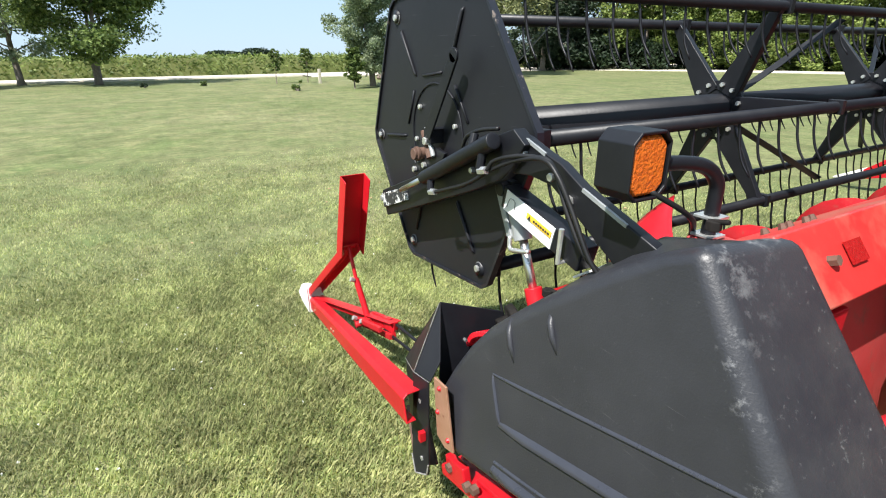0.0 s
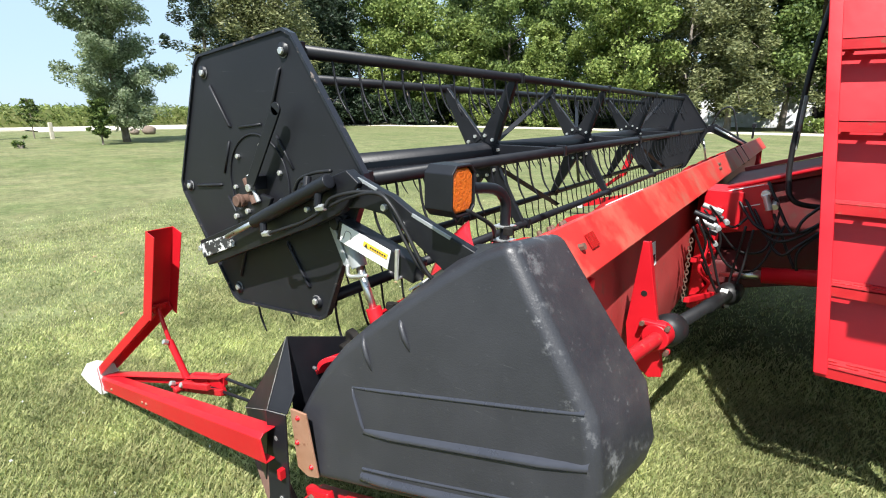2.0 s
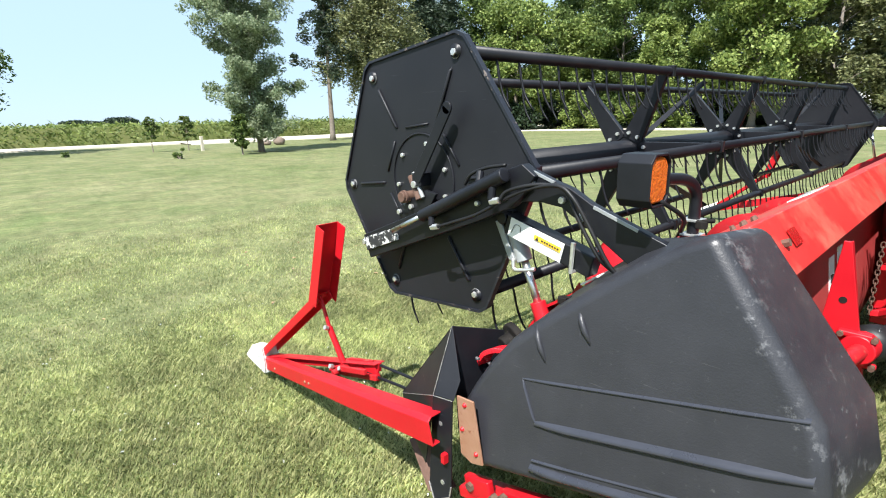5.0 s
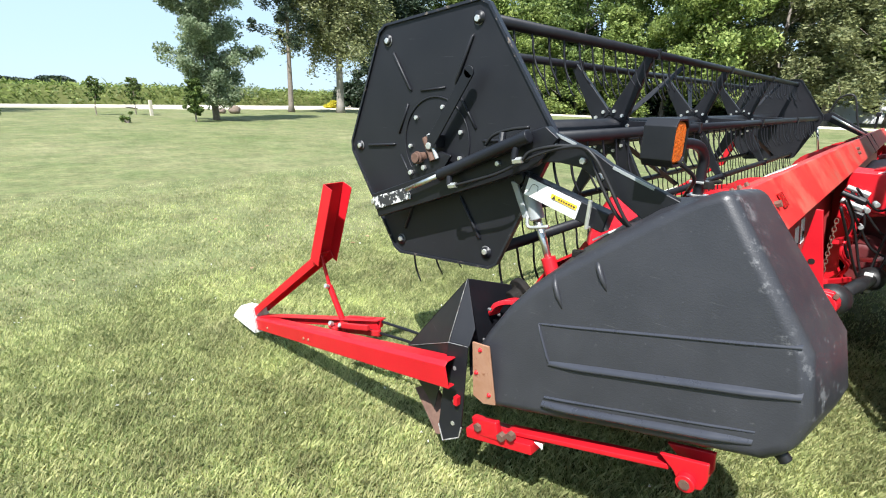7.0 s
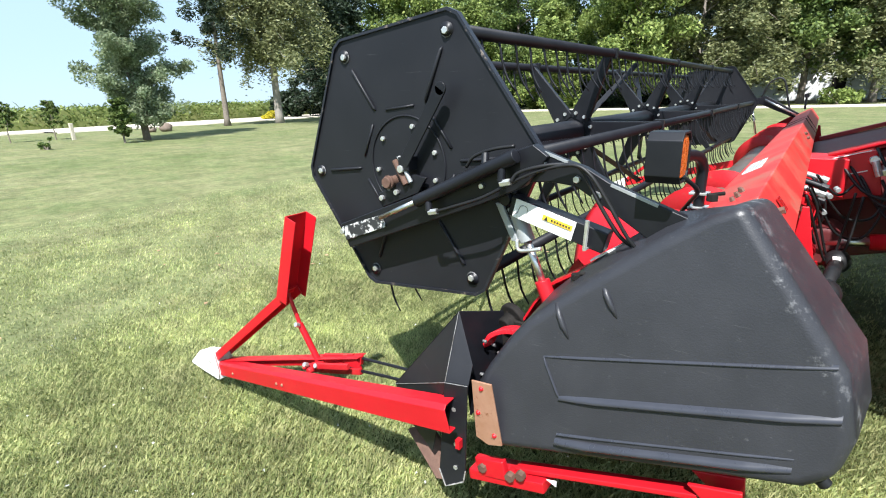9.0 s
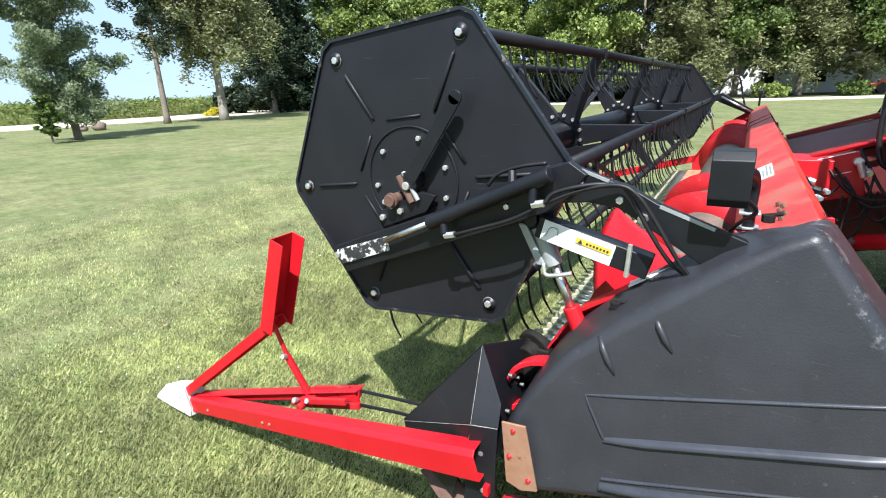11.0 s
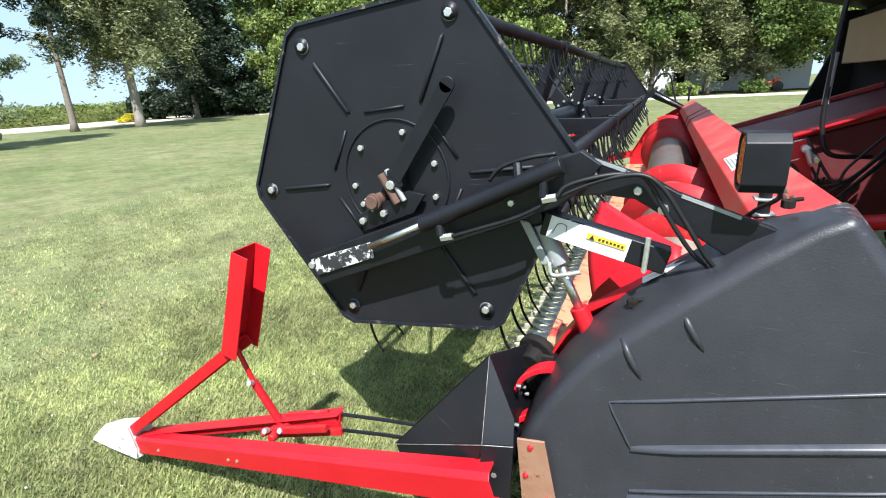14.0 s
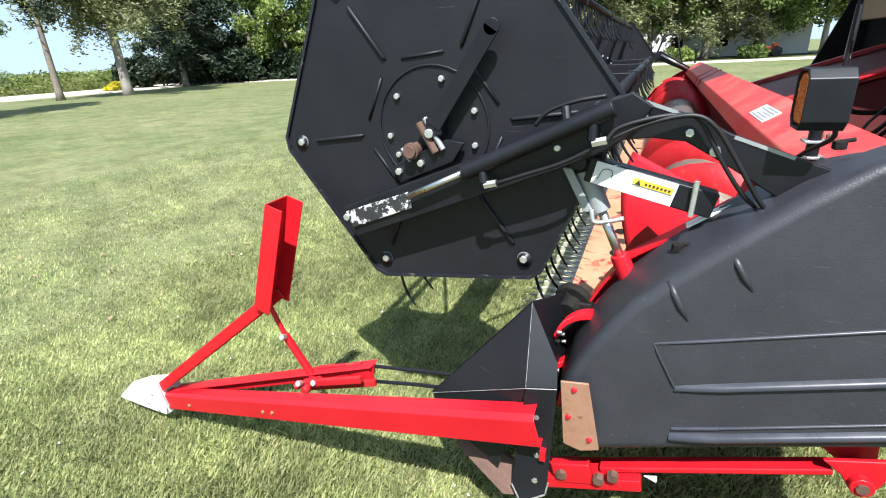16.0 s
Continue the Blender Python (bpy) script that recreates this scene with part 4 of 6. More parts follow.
def lower_skid():
    t = thing("skid_bar", (0.4, 0.1, 0.1), "red skid arm with bolted bracket under the cover", "skid")
    g = Geo()
    g.strip((0.03, 0.09, 0.125), (0.32, 0.10, 0.20), (0, 0.10, 0), (-0.008, 0, 0.04))
    g.strip((0.20, 0.10, 0.20), (0.76, 0.10, 0.385), (0, 0.05, 0), (-0.005, 0, 0.018))
    part("arm", local(t, g), RED, t, bevel=0.004)
    g = Geo()
    g.box((0.12, 0.055, 0.19), (0.12, 0.03, 0.075), pose(0, 0, 0, 0, -15, 0))
    part("bracket", local(t, g), RED, t, bevel=0.006)
    for x, z in ((0.09, 0.185), (0.20, 0.20), (0.24, 0.225)):
        g = Geo()
        g.tube([(x, 0.05, z), (x, 0.028, z - 0.002)], 0.017, 6)
        part("bolt", local(t, g), RUST, t)
    g = Geo()
    g.add([(0.325, 0.060, 0.235), (0.36, 0.060, 0.245), (0.36, 0.060, 0.222), (0.325, 0.063, 0.235), (0.36, 0.063, 0.245), (0.36, 0.063, 0.222)], [(0, 1, 2), (5, 4, 3), (0, 3, 4, 1), (1, 4, 5, 2), (2, 5, 3, 0)])
    part("marker", local(t, g), LABEL, t, "small white arrow")
    g = Geo()
    g.prism([(0.73, 0.42), (0.86, 0.455), (0.865, 0.40), (0.855, 0.365), (0.80, 0.345), (0.775, 0.385)], 0.07, 0.085)
    g.prism([(0.73, 0.42), (0.86, 0.455), (0.865, 0.40), (0.855, 0.365), (0.80, 0.345), (0.775, 0.385)], 0.135, 0.15)
    g.tube([(0.815, 0.05, 0.375), (0.815, 0.17, 0.375)], 0.027, 14)
    part("foot", local(t, g), RED, t, bevel=0.004)
    g = Geo()
    g.tube([(0.815, 0.045, 0.375), (0.815, 0.055, 0.375)], 0.015, 8)
    part("pin", local(t, g), RUST, t)
    # rail in the shade-dark red, for the dim gap above the skid
    g = Geo()
    g.strip((0.10, 0.30, 0.22), (0.85, 0.30, 0.45), (0, 0.12, 0), (-0.01, 0, 0.03))
    part("frame", local(t, g), REDF, t, "red frame rail darkened for the shaded gap", bevel=0.004)


lower_skid()


def warning_lamp():
    t = thing("warning_lamp", (0.64, 0.40, 1.12), "black box warning lamp with amber lens on a post", "lamp")
    c = Vector((0.578, 0.155, 1.297))
    g = Geo()
    hx, hy, hz = 0.042, 0.052, 0.064
    sec = [(-hy, -hz + 0.02), (-hy, hz - 0.02), (-hy + 0.02, hz), (hy - 0.02, hz), (hy, hz - 0.02), (hy, -hz + 0.02), (hy - 0.02, -hz), (-hy + 0.02, -hz)]
    ins = [(a * 0.90, b * 0.90) for a, b in sec]
    n = 8
    vs = [(c.x + sx * hx, c.y + a, c.z + b) for sx in (-1, 1) for a, b in sec] + [(c.x + sx * hx, c.y + a, c.z + b) for sx in (-1, 1) for a, b in ins] + [(c.x + sx * (hx - 0.02), c.y + a, c.z + b) for sx in (-1, 1) for a, b in ins]
    fs = [(i, i + n, (i + 1) % n + n, (i + 1) % n) for i in range(n)]
    for s in (0, 1):
        fs += [(s * n + i, s * n + (i + 1) % n, 2 * n + s * n + (i + 1) % n, 2 * n + s * n + i) for i in range(n)]
        fs += [(2 * n + s * n + i, 2 * n + s * n + (i + 1) % n, 4 * n + s * n + (i + 1) % n, 4 * n + s * n + i) for i in range(n)]
    g.add(vs, fs)
    hs = part("housing", local(t, g), BLACK, t, "glossy black housing", bevel=0.004)
    for s in (-1, 1):
        g = Geo()
        x0, x1 = c.x + s * (hx - 0.03), c.x + s * (hx - 0.003)
        q = [(a * 0.87, b * 0.87) for a, b in sec]
        q2 = [(a * 0.78, b * 0.78) for a, b in sec]
        g.add([(x0, c.y + a, c.z + b) for a, b in q] + [(x1 - s * 0.008, c.y + a, c.z + b) for a, b in q] + [(x1, c.y + a, c.z + b) for a, b in q2], [tuple(range(8)), tuple(range(16, 24))] + [(k * 8 + i, k * 8 + (i + 1) % 8, k * 8 + 8 + (i + 1) % 8, k * 8 + 8 + i) for k in (0, 1) for i in range(8)])
        ln = part("lens", local(t, g), AMBER, hs, "ribbed amber lens", bevel=0.003)
    g = Geo()
    g.tube(spline([(0.63, 0.352, 1.11), (0.63, 0.352, 1.20), (0.63, 0.345, 1.25), (0.62, 0.30, 1.285), (0.59, 0.20, 1.295)], 6), 0.015, 12)
    post = part("post", local(t, g), BLACK, t, "bent black tube", smooth=True)
    for z in (1.135, 1.175):
        g = Geo()
        g.box((0.63, 0.352, z), (0.05, 0.045, 0.006))
        part("clamp", local(t, g), ZINC, post, bevel=0.001)
    g = Geo()
    g.box((0.64, 0.36, 1.118), (0.08, 0.07, 0.02))
    part("base", local(t, g), REDD, t, bevel=0.004)
    g = Geo()
    g.tube(spline([(0.61, 0.17, 1.25), (0.64, 0.25, 1.20), (0.61, 0.33, 1.15), (0.57, 0.38, 1.09)], 5), 0.006, 6)
    part("cable", local(t, g), RUBBER, t, smooth=True)


warning_lamp()

# ---- reel arm, on its lift cylinder ----
PIVOT = Vector((0.75, 0.2, 1.03))
LIFT = radians(-1.0)     # lowered, with the reel run out


def up_(x, z, y=0.17):
    """A place on the arm, turned about its pivot by the lift."""
    dx, dz = x - PIVOT.x, z - PIVOT.z
    c, s = math.cos(-LIFT), math.sin(-LIFT)
    return (PIVOT.x + c * dx - s * dz * -1 * -1, y, PIVOT.z + s * dx + c * dz)


def reel_arm():
    t = thing("reel_arm", (0.75, 0.2, 1.0), "black steel reel arm with hydraulic cylinders and hoses", "arm")

    def poly(pts):
        return [(up_(x, z)[0], up_(x, z)[2]) for x, z in pts]

    g = Geo()
    g.prism(poly([(-0.69, 0.985), (-0.65, 0.885), (0.02, 1.13), (0.16, 1.19), (0.20, 1.225), (0.25, 1.29), (0.20, 1.325), (0.08, 1.285), (-0.10, 1.20)]), 0.165, 0.205)
    part("front_plate", local(t, g), BLACK, t, bevel=0.004)
    g = Geo()
    g.prism([(0.10, 1.285), (0.16, 1.306), (0.22, 1.296), (0.30, 1.268), (0.353, 1.253), (0.423, 1.215), (0.512, 1.182), (0.66, 1.128), (0.72, 1.06), (0.62, 1.03), (0.554, 1.056), (0.461, 1.115), (0.39, 1.158), (0.326, 1.195), (0.246, 1.203), (0.12, 1.19)], 0.185, 0.215)
    part("gooseneck", local(t, g), BLACK, t, "black gooseneck plate", bevel=0.004)
    g = Geo()
    g.strip((0.225, 0.186, 1.291), (0.30, 0.186, 1.265), (0, 0.006, 0), (0.002, 0, 0.008))
    part("edge_strip", local(t, g), GREY, t, "worn bare edge")
    g = Geo()
    g.strip((0.43, 0.186, 1.208), (0.56, 0.186, 1.161), (0, 0.006, 0), (0.002, 0, 0.008))
    part("edge_strip", local(t, g), GREY, t, "worn bare edge")
    # sliding bearing bracket with scraped paint
    g = Geo()
    g.prism(poly([(-0.675, 0.975), (-0.655, 0.92), (-0.43, 1.0), (-0.44, 1.05)]), 0.155, 0.166)
    part("slide_plate", local(t, g), mat("scraped_black_paint", (0.02, 0.02, 0.023), 0.45, col2=(0.03, 0.03, 0.033), scale=9, fine=(30, 0.52, 0.555, (0.6, 0.6, 0.58))), t, "black slide plate scraped to bare metal", bevel=0.002)
    # fore-aft cylinder
    p2 = Vector((0.155, 0.135, 1.283))
    p1 = Vector((-0.243, 0.135, 1.105))
    p0 = p1 + (p1 - p2).normalized() * 0.20
    g = Geo()
    g.tube([p0, p1], 0.010, 12)
    part("rod", local(t, g), STEEL, t, "chromed piston rod", smooth=True)
    g = Geo()
    d = (p2 - p1).normalized()
    g.tube([p1, p1 + d * 0.002, p2, p2 + d * 0.002], [0.016, 0.023, 0.023, 0.014], 18)
    part("barrel", local(t, g), BLACK, t, "black hydraulic barrel", bevel=0.002)
    for p, e in ((p1 + d * 0.06, (0.01, -0.01, -0.05)), (p2 - d * 0.05, (0.0, -0.01, -0.06)), (p2 - d * 0.12, (-0.01, 0.02, 0.05))):
        g = Geo()
        g.tube([p, p + Vector(e)], 0.013, 8)
        part("port", local(t, g), BLACK, t, bevel=0.002)
    for p in (p1 + d * 0.06 + Vector((0.012, -0.012, -0.055)), p2 - d * 0.05 + Vector((0.0, -0.012, -0.065))):
        g = Geo()
        g.tube([p, p + Vector((0.035, 0, 0.008))], 0.011, 6)
        part("fitting", local(t, g), ZINC, t)
    # bolts
    for x, z, r in ((-0.675, 0.955, 0.013), (0.226, 1.265, 0.014), (0.395, 1.18, 0.014), (0.335, 1.225, 0.011), (0.02, 1.19, 0.01)):
        p = up_(x, z)
        g = Geo()
        g.tube([(p[0], 0.19, p[2]), (p[0], 0.152 if x < 0.2 else 0.172, p[2])], r, 6)
        part("bolt", local(t, g), ZINC, t, bevel=0.002)
    # hoses
    q = p1 + d * 0.06 + Vector((0.047, -0.012, -0.047))
    r_ = p2 - d * 0.05 + Vector((0.035, -0.012, -0.057))
    for pts in ([q, (-0.061, 0.125, 1.110), (0.048, 0.125, 1.150), (0.166, 0.135, 1.214), (0.252, 0.145, 1.249), (0.335, 0.15, 1.262), (0.383, 0.15, 1.236), (0.429, 0.155, 1.172), (0.495, 0.16, 1.068), (0.535, 0.18, 1.02)],
                [r_, (0.168, 0.13, 1.234), (0.238, 0.14, 1.256), (0.30, 0.155, 1.262), (0.349, 0.165, 1.250), (0.408, 0.165, 1.154), (0.466, 0.17, 1.071), (0.513, 0.19, 1.03)],
                [(-0.045, 0.165, 1.235), (-0.01, 0.16, 1.272), (0.06, 0.16, 1.297), (0.134, 0.165, 1.309)]):
        g = Geo()
        g.tube(spline(pts, 8), 0.0058, 8)
        part("hose", local(t, g), RUBBER, t, "black hydraulic hose", smooth=True)
    # lift cylinder with safety stop
    top, low = Vector((0.068, 0.27, 1.125)), Vector((0.198, 0.265, 0.835))
    k = (low - top).normalized()
    g = Geo()
    g.tube([top + k * 0.15, low + k * 0.02], 0.0135, 12)
    part("lift_rod", local(t, g), STEEL, t, "bright lift rod", smooth=True)
    g = Geo()
    g.tube([top + k * 0.03, top + k * 0.16], 0.028, 14)
    g.strip(top + Vector((-0.035, -0.02, -0.02)), top + k * 0.16 + Vector((-0.035, -0.02, 0)), (0.028, 0, 0), (0, 0.012, 0))
    part("stop", local(t, g), GREY, t, "grey cast lift stop", bevel=0.003)
    g = Geo()
    e = top + k * 0.17
    g.tube(spline([e + Vector((-0.03, -0.03, 0.02)), e + Vector((-0.02, -0.035, -0.015)), e + Vector((0.02, -0.035, -0.01)), e + Vector((0.06, -0.03, 0.0))], 5), 0.007, 8)
    part("pin", local(t, g), ZINC, t, "bent wire pin", smooth=True)
    g = Geo()
    g.tube([top + Vector((0, -0.05, 0)), top + Vector((0, 0.05, 0))], 0.022, 10)
    g.box(top, (0.06, 0.05, 0.05))
    part("clevis", local(t, g), BLACK, t, bevel=0.004)
    g = Geo()
    g.tube([low + k * -0.015, low + k * 0.09], 0.027, 12)
    g.box(low + k * 0.10, (0.06, 0.08, 0.06))
    part("rod_end", local(t, g), RED, t, "red rod end", bevel=0.003)
    # transport lock tube with its label
    u0, u1 = Vector((0.090, 0.245, 1.110)), Vector((0.415, 0.240, 1.025))
    w = (u1 - u0).normalized()
    upv = Vector((0, 1, 0)).cross(w)
    upv = upv if upv.z > 0 else -upv
    g = Geo()
    g.strip(u0, u1, upv * 0.068, (0, 0.055, 0))
    part("lock_tube", local(t, g), BLACK, t, "black square lock tube", bevel=0.005)
    g = Geo()
    g.strip(u0 + w * 0.02 + Vector((0, -0.0295, 0)), u0 + w * 0.235 + Vector((0, -0.0295, 0)), upv * 0.062, (0, 0.003, 0))
    lb = part("label", local(t, g), LABEL, t, "white warning label with yellow band")
    g = Geo()
    g.strip(u0 + w * 0.125 + upv * 0.008 + Vector((0, -0.0325, 0)), u0 + w * 0.228 + upv * 0.008 + Vector((0, -0.0325, 0)), upv * 0.016, (0, 0.003, 0))
    part("yellow_band", local(t, g), YELLOW, lb, "yellow warning band")
    g = Geo()
    g.add([tuple(u0 + w * (0.132 + dx) + upv * (0.008 + dz) + Vector((0, -0.0352, 0))) for dx, dz in ((0, -0.007), (0.014, -0.007), (0.007, 0.007))], [(0, 1, 2)])
    part("print_mark", local(t, g), INK, lb)
    for k in range(7):
        g = Geo()
        f = 0.156 + 0.010 * k
        g.strip(u0 + w * f + upv * 0.008 + Vector((0, -0.035, 0)), u0 + w * (f + 0.006) + upv * 0.008 + Vector((0, -0.035, 0)), upv * 0.005, (0, 0.002, 0))
        part("print_bar", local(t, g), INK, lb)
    g = Geo()
    g.tube(spline([u0 + w * f + upv * h + Vector((0, -0.033, 0)) for f, h in ((0.035, -0.016), (0.043, 0.014), (0.065, 0.016), (0.07, -0.005))], 5), 0.0009, 5)
    part("pictogram", local(t, g), INK, lb)
    g = Geo()
    g.tube([u1 + Vector((-0.05, -0.045, 0.07)), u1 + Vector((-0.055, -0.045, -0.02)), u1 + Vector((-0.055, 0.03, -0.02))], 0.007, 8)
    part("lock_pin", local(t, g), ZINC, t, "zinc lock pin")


reel_arm()

# ---- pickup reel ----
RC = Vector((-0.39, 0.27, 1.212))    # the near hub
RLEN = 6.55
RB = 0.51                            # radius to the tine bars
PHASE = 6.0


def pickup_reel():
    t = thing("pickup_reel", RC, "long black six-bar pickup reel with curved wire tines", "reel")

    def hexa(r, y0, y1, cut=0.0):
        pts = []
        for k in range(6):
            a = radians(PHASE + 60 * k)
            for da in (-0.04, 0.04):
                pts.append((r * math.cos(a + da), r * math.sin(a + da)))
        g = Geo()
        g.prism(pts, y0, y1)
        return g, pts

    for side, y in ((1, 0.0), (-1, RLEN)):
        g, pts = hexa(0.572, y - 0.003, y + 0.003)
        sh = part("end_shield", g, SHEET, t, "scratched black hexagonal end shield", bevel=0.002)
        g = Geo()
        for px_, pz_ in pts:
            g.v += [(px_ * f, y + d * side, pz_ * f) for f, d in ((0.985, -0.012), (1.004, -0.012), (1.004, 0.012), (0.985, 0.012))]
        g.f = [(4 * i + j, 4 * i + (j + 1) % 4, (4 * i + 4) % 48 + (j + 1) % 4, (4 * i + 4) % 48 + j) for i in range(12) for j in range(4)]
        part("rim", g, mat("rim_paint", (0.007, 0.0078, 0.0125), 0.4, col2=(0.013, 0.0145, 0.021), scale=3.5, fine=(24, 0.58, 0.64, (0.16, 0.13, 0.11))) if side == 1 else SHEET, sh, "worn folded rim")
        if side == -1:
            continue
        for k in range(6):
            a = radians(PHASE + 60 * k)
            u, w = Vector((math.cos(a), 0, math.sin(a))), Vector((-math.sin(a), 0, math.cos(a)))
            g = Geo()
            yv = Vector((0, y, 0))
            g.tube([u * 0.25 + yv, u * 0.262 + yv - Vector((0, 0.008, 0)), u * 0.44 + yv - Vector((0, 0.008, 0)), u * 0.452 + yv], [0.003, 0.0065, 0.0065, 0.003], 8)
            part("rib", g, SHEET, sh, smooth=True)
            b0 = radians(PHASE + 30 + 60 * k)
            u2, w2 = Vector((math.cos(b0), 0, math.sin(b0))), Vector((-math.sin(b0), 0, math.cos(b0)))
            g = Geo()
            g.tube([u2 * 0.215 + w2 * s + yv - Vector((0, 0.005, 0)) for s in (-0.07, 0.0, 0.07)], 0.005, 6)
            part("rib", g, SHEET, sh, smooth=True)
            c = u * 0.505
            g = Geo()
            g.tube([c + Vector((0, -0.003, 0)), c + Vector((0, -0.008, 0))], 0.023, 16)
            wsh = part("washer", g, DULL, sh, "dull grey washer", bevel=0.002)
            g = Geo()
            g.tube([c + Vector((0, -0.008, 0)), c + Vector((0, -0.020, 0))], 0.013, 6)
            part("bolt", g, ZINC, wsh, "bright bolt head", bevel=0.002)
        # raised ring and its bolts, lever, slide block and shaft end on the hub
        g = Geo()
        ring = [(0.185 * math.cos(q), -0.005, 0.185 * math.sin(q)) for q in (2 * math.pi * i / 40 for i in range(41))]
        g.tube(ring, 0.004, 6, cap=False)
        part("ring", g, SHEET, sh, smooth=True)
        for q in (20, 75, 140, 190, 215, 340):
            c = Vector((0.15 * math.cos(radians(q)), 0, 0.15 * math.sin(radians(q))))
            g = Geo()
            g.tube([c + Vector((0, -0.003, 0)), c + Vector((0, -0.016, 0))], 0.010, 6)
            part("bolt", g, ZINC, sh, bevel=0.002)
    # lever, shaft end and slide block of the bearing
    def hub(name, g, material, label="", bevel=0.002):
        g.v = [(p[0] + 0.055, p[1], p[2] + 0.04) for p in g.v]
        return part(name, g, material, t, label, bevel=bevel)

    g = Geo()
    g.strip((-0.03, -0.055, -0.03), (0.155, -0.055, 0.235), Vector((0.82, 0, -0.57)) * 0.046, (0, 0.008, 0))
    g.tube([(0.155, -0.059, 0.235), (0.155, -0.051, 0.235)], 0.023, 16)
    g.box((-0.03, -0.028, -0.03), (0.05, 0.056, 0.05))
    hub("lever", g, BLACK, "black pivot lever", 0.002)
    g = Geo()
    g.tube([(-0.11, 0.0, -0.105), (-0.11, -0.075, -0.105)], 0.022, 14)
    g.tube([(-0.11, -0.05, -0.105), (-0.11, -0.064, -0.105)], 0.027, 14)
    hub("shaft_end", g, RUST, "rusty shaft end", 0.003)
    for x0, z0, x1, z1, r in ((-0.085, -0.02, -0.03, -0.11, 0.013), (-0.065, -0.005, -0.005, -0.10, 0.009), (-0.15, -0.10, -0.12, -0.14, 0.006)):
        g = Geo()
        g.tube([(x0, -0.04, z0), (x1, -0.045, z1)], r, 8)
        hub("slide_bar", g, GREY if r < 0.01 else RUST, "", 0.002)
    g = Geo()
    g.tube([(-0.045, -0.03, -0.05), (-0.045, -0.062, -0.05)], 0.015, 8)
    hub("pin", g, ZINC, "", 0.002)
    g = Geo()
    g.prism([(-0.19, -0.16), (-0.17, -0.215), (0.02, -0.14), (0.06, -0.08), (0.0, -0.07)], -0.035, -0.02)
    hub("bearing_plate", g, BLACK, "", 0.003)
    for p in ((-0.165, -0.175), (-0.085, -0.145)):
        g = Geo()
        g.tube([(p[0], -0.035, p[1]), (p[0], -0.05, p[1])], 0.012, 6)
        hub("bolt", g, ZINC, "", 0.002)
    # main tube in sections with spiders
    g = Geo()
    g.tube([(0, 0.01, 0), (0, RLEN - 0.01, 0)], 0.082, 24)
    part("main_tube", g, BLACK, t, "thick black reel tube", smooth=True)
    spider = [1.64, 3.28, 4.92]
    for y in spider:
        g = Geo()
        g.tube([(0, y - 0.012, 0), (0, y + 0.012, 0)], 0.15, 12)
        hub = part("spider_hub", g, BLACK, t, bevel=0.003)
        for k in range(6):
            a = radians(PHASE + 60 * k)
            u, w = Vector((math.cos(a), 0, math.sin(a))), Vector((-math.sin(a), 0, math.cos(a)))
            g = Geo()
            g.add([Vector((0, y + s, 0)) + u * r + w * ww for s in (-0.018, 0.018) for r, ww in ((0.09, -0.065), (0.09, 0.065), (0.50, 0.022), (0.50, -0.022))], [(0, 1, 2, 3), (7, 6, 5, 4), (0, 4, 5, 1), (1, 5, 6, 2), (2, 6, 7, 3), (3, 7, 4, 0)])
            part("spoke", g, BLACK, hub, "tapered black spoke", bevel=0.004)
            for sgn in (-1, 1):
                g = Geo()
                c = Vector((0, y - 0.012, 0)) + u * 0.125 + w * 0.03 * sgn
                g.tube([c, c - Vector((0, 0.02, 0))], 0.011, 6)
                part("bolt", g, ZINC, hub)
    # six tine bars; the tines hang the same way on each
    gt = Geo()
    path = spline([(0.0, 0, 0.018), (0.012, 0, -0.03), (0.020, 0, -0.08), (0.040, 0, -0.14), (0.078, 0, -0.195)], 3)
    gt.tube(path, [0.0052] * (len(path) - 3) + [0.0048, 0.0042, 0.003], 5)
    tine = mesh_of("tine", gt, BLACK, True)
    for k in range(6):
        a = radians(PHASE + 60 * k)
        c = Vector((RB * math.cos(a), 0, RB * math.sin(a)))
        g = Geo()
        g.tube([(c.x, -0.012, c.z), (c.x, RLEN + 0.01, c.z)], 0.024, 12)
        bar = part("tine_bar", g, BLACK, t, "black tine bar", smooth=True)
        for y in [0.0] + spider + [RLEN]:
            g = Geo()
            g.box((c.x, y + 0.05, c.z), (0.06, 0.03, 0.06))
            part("clip", g, BLACK, bar, bevel=0.003)
        for j in range(50):
            ob = new("tine", tine)
            ob.parent = bar
            ob.location = (c.x, 0.07 + j * 0.131, c.z - 0.015)
            ob.rotation_euler = (0.05 * math.sin(j * 2.3 + k), 0.06 * math.sin(j * 1.7 + 2 * k), 0)
    for i, y in enumerate([0.1] + spider):
        for k in range(6):
            a, b = radians(PHASE + 60 * k), radians(PHASE + 60 * k)
            u = Vector((math.cos(a), 0, math.sin(a)))
            g = Geo()
            g.strip(Vector((0, y + 0.10, 0)) + u * 0.10, Vector((0, y + 0.62, 0)) + u * 0.47, Vector((-math.sin(a), 0, math.cos(a))) * 0.035, u.cross(Vector((0, 1, 0))).cross(u) * 0.006)
            part("stay", g, BLACK, t, "flat black stay") if k % 2 == i % 2 else None


pickup_reel()


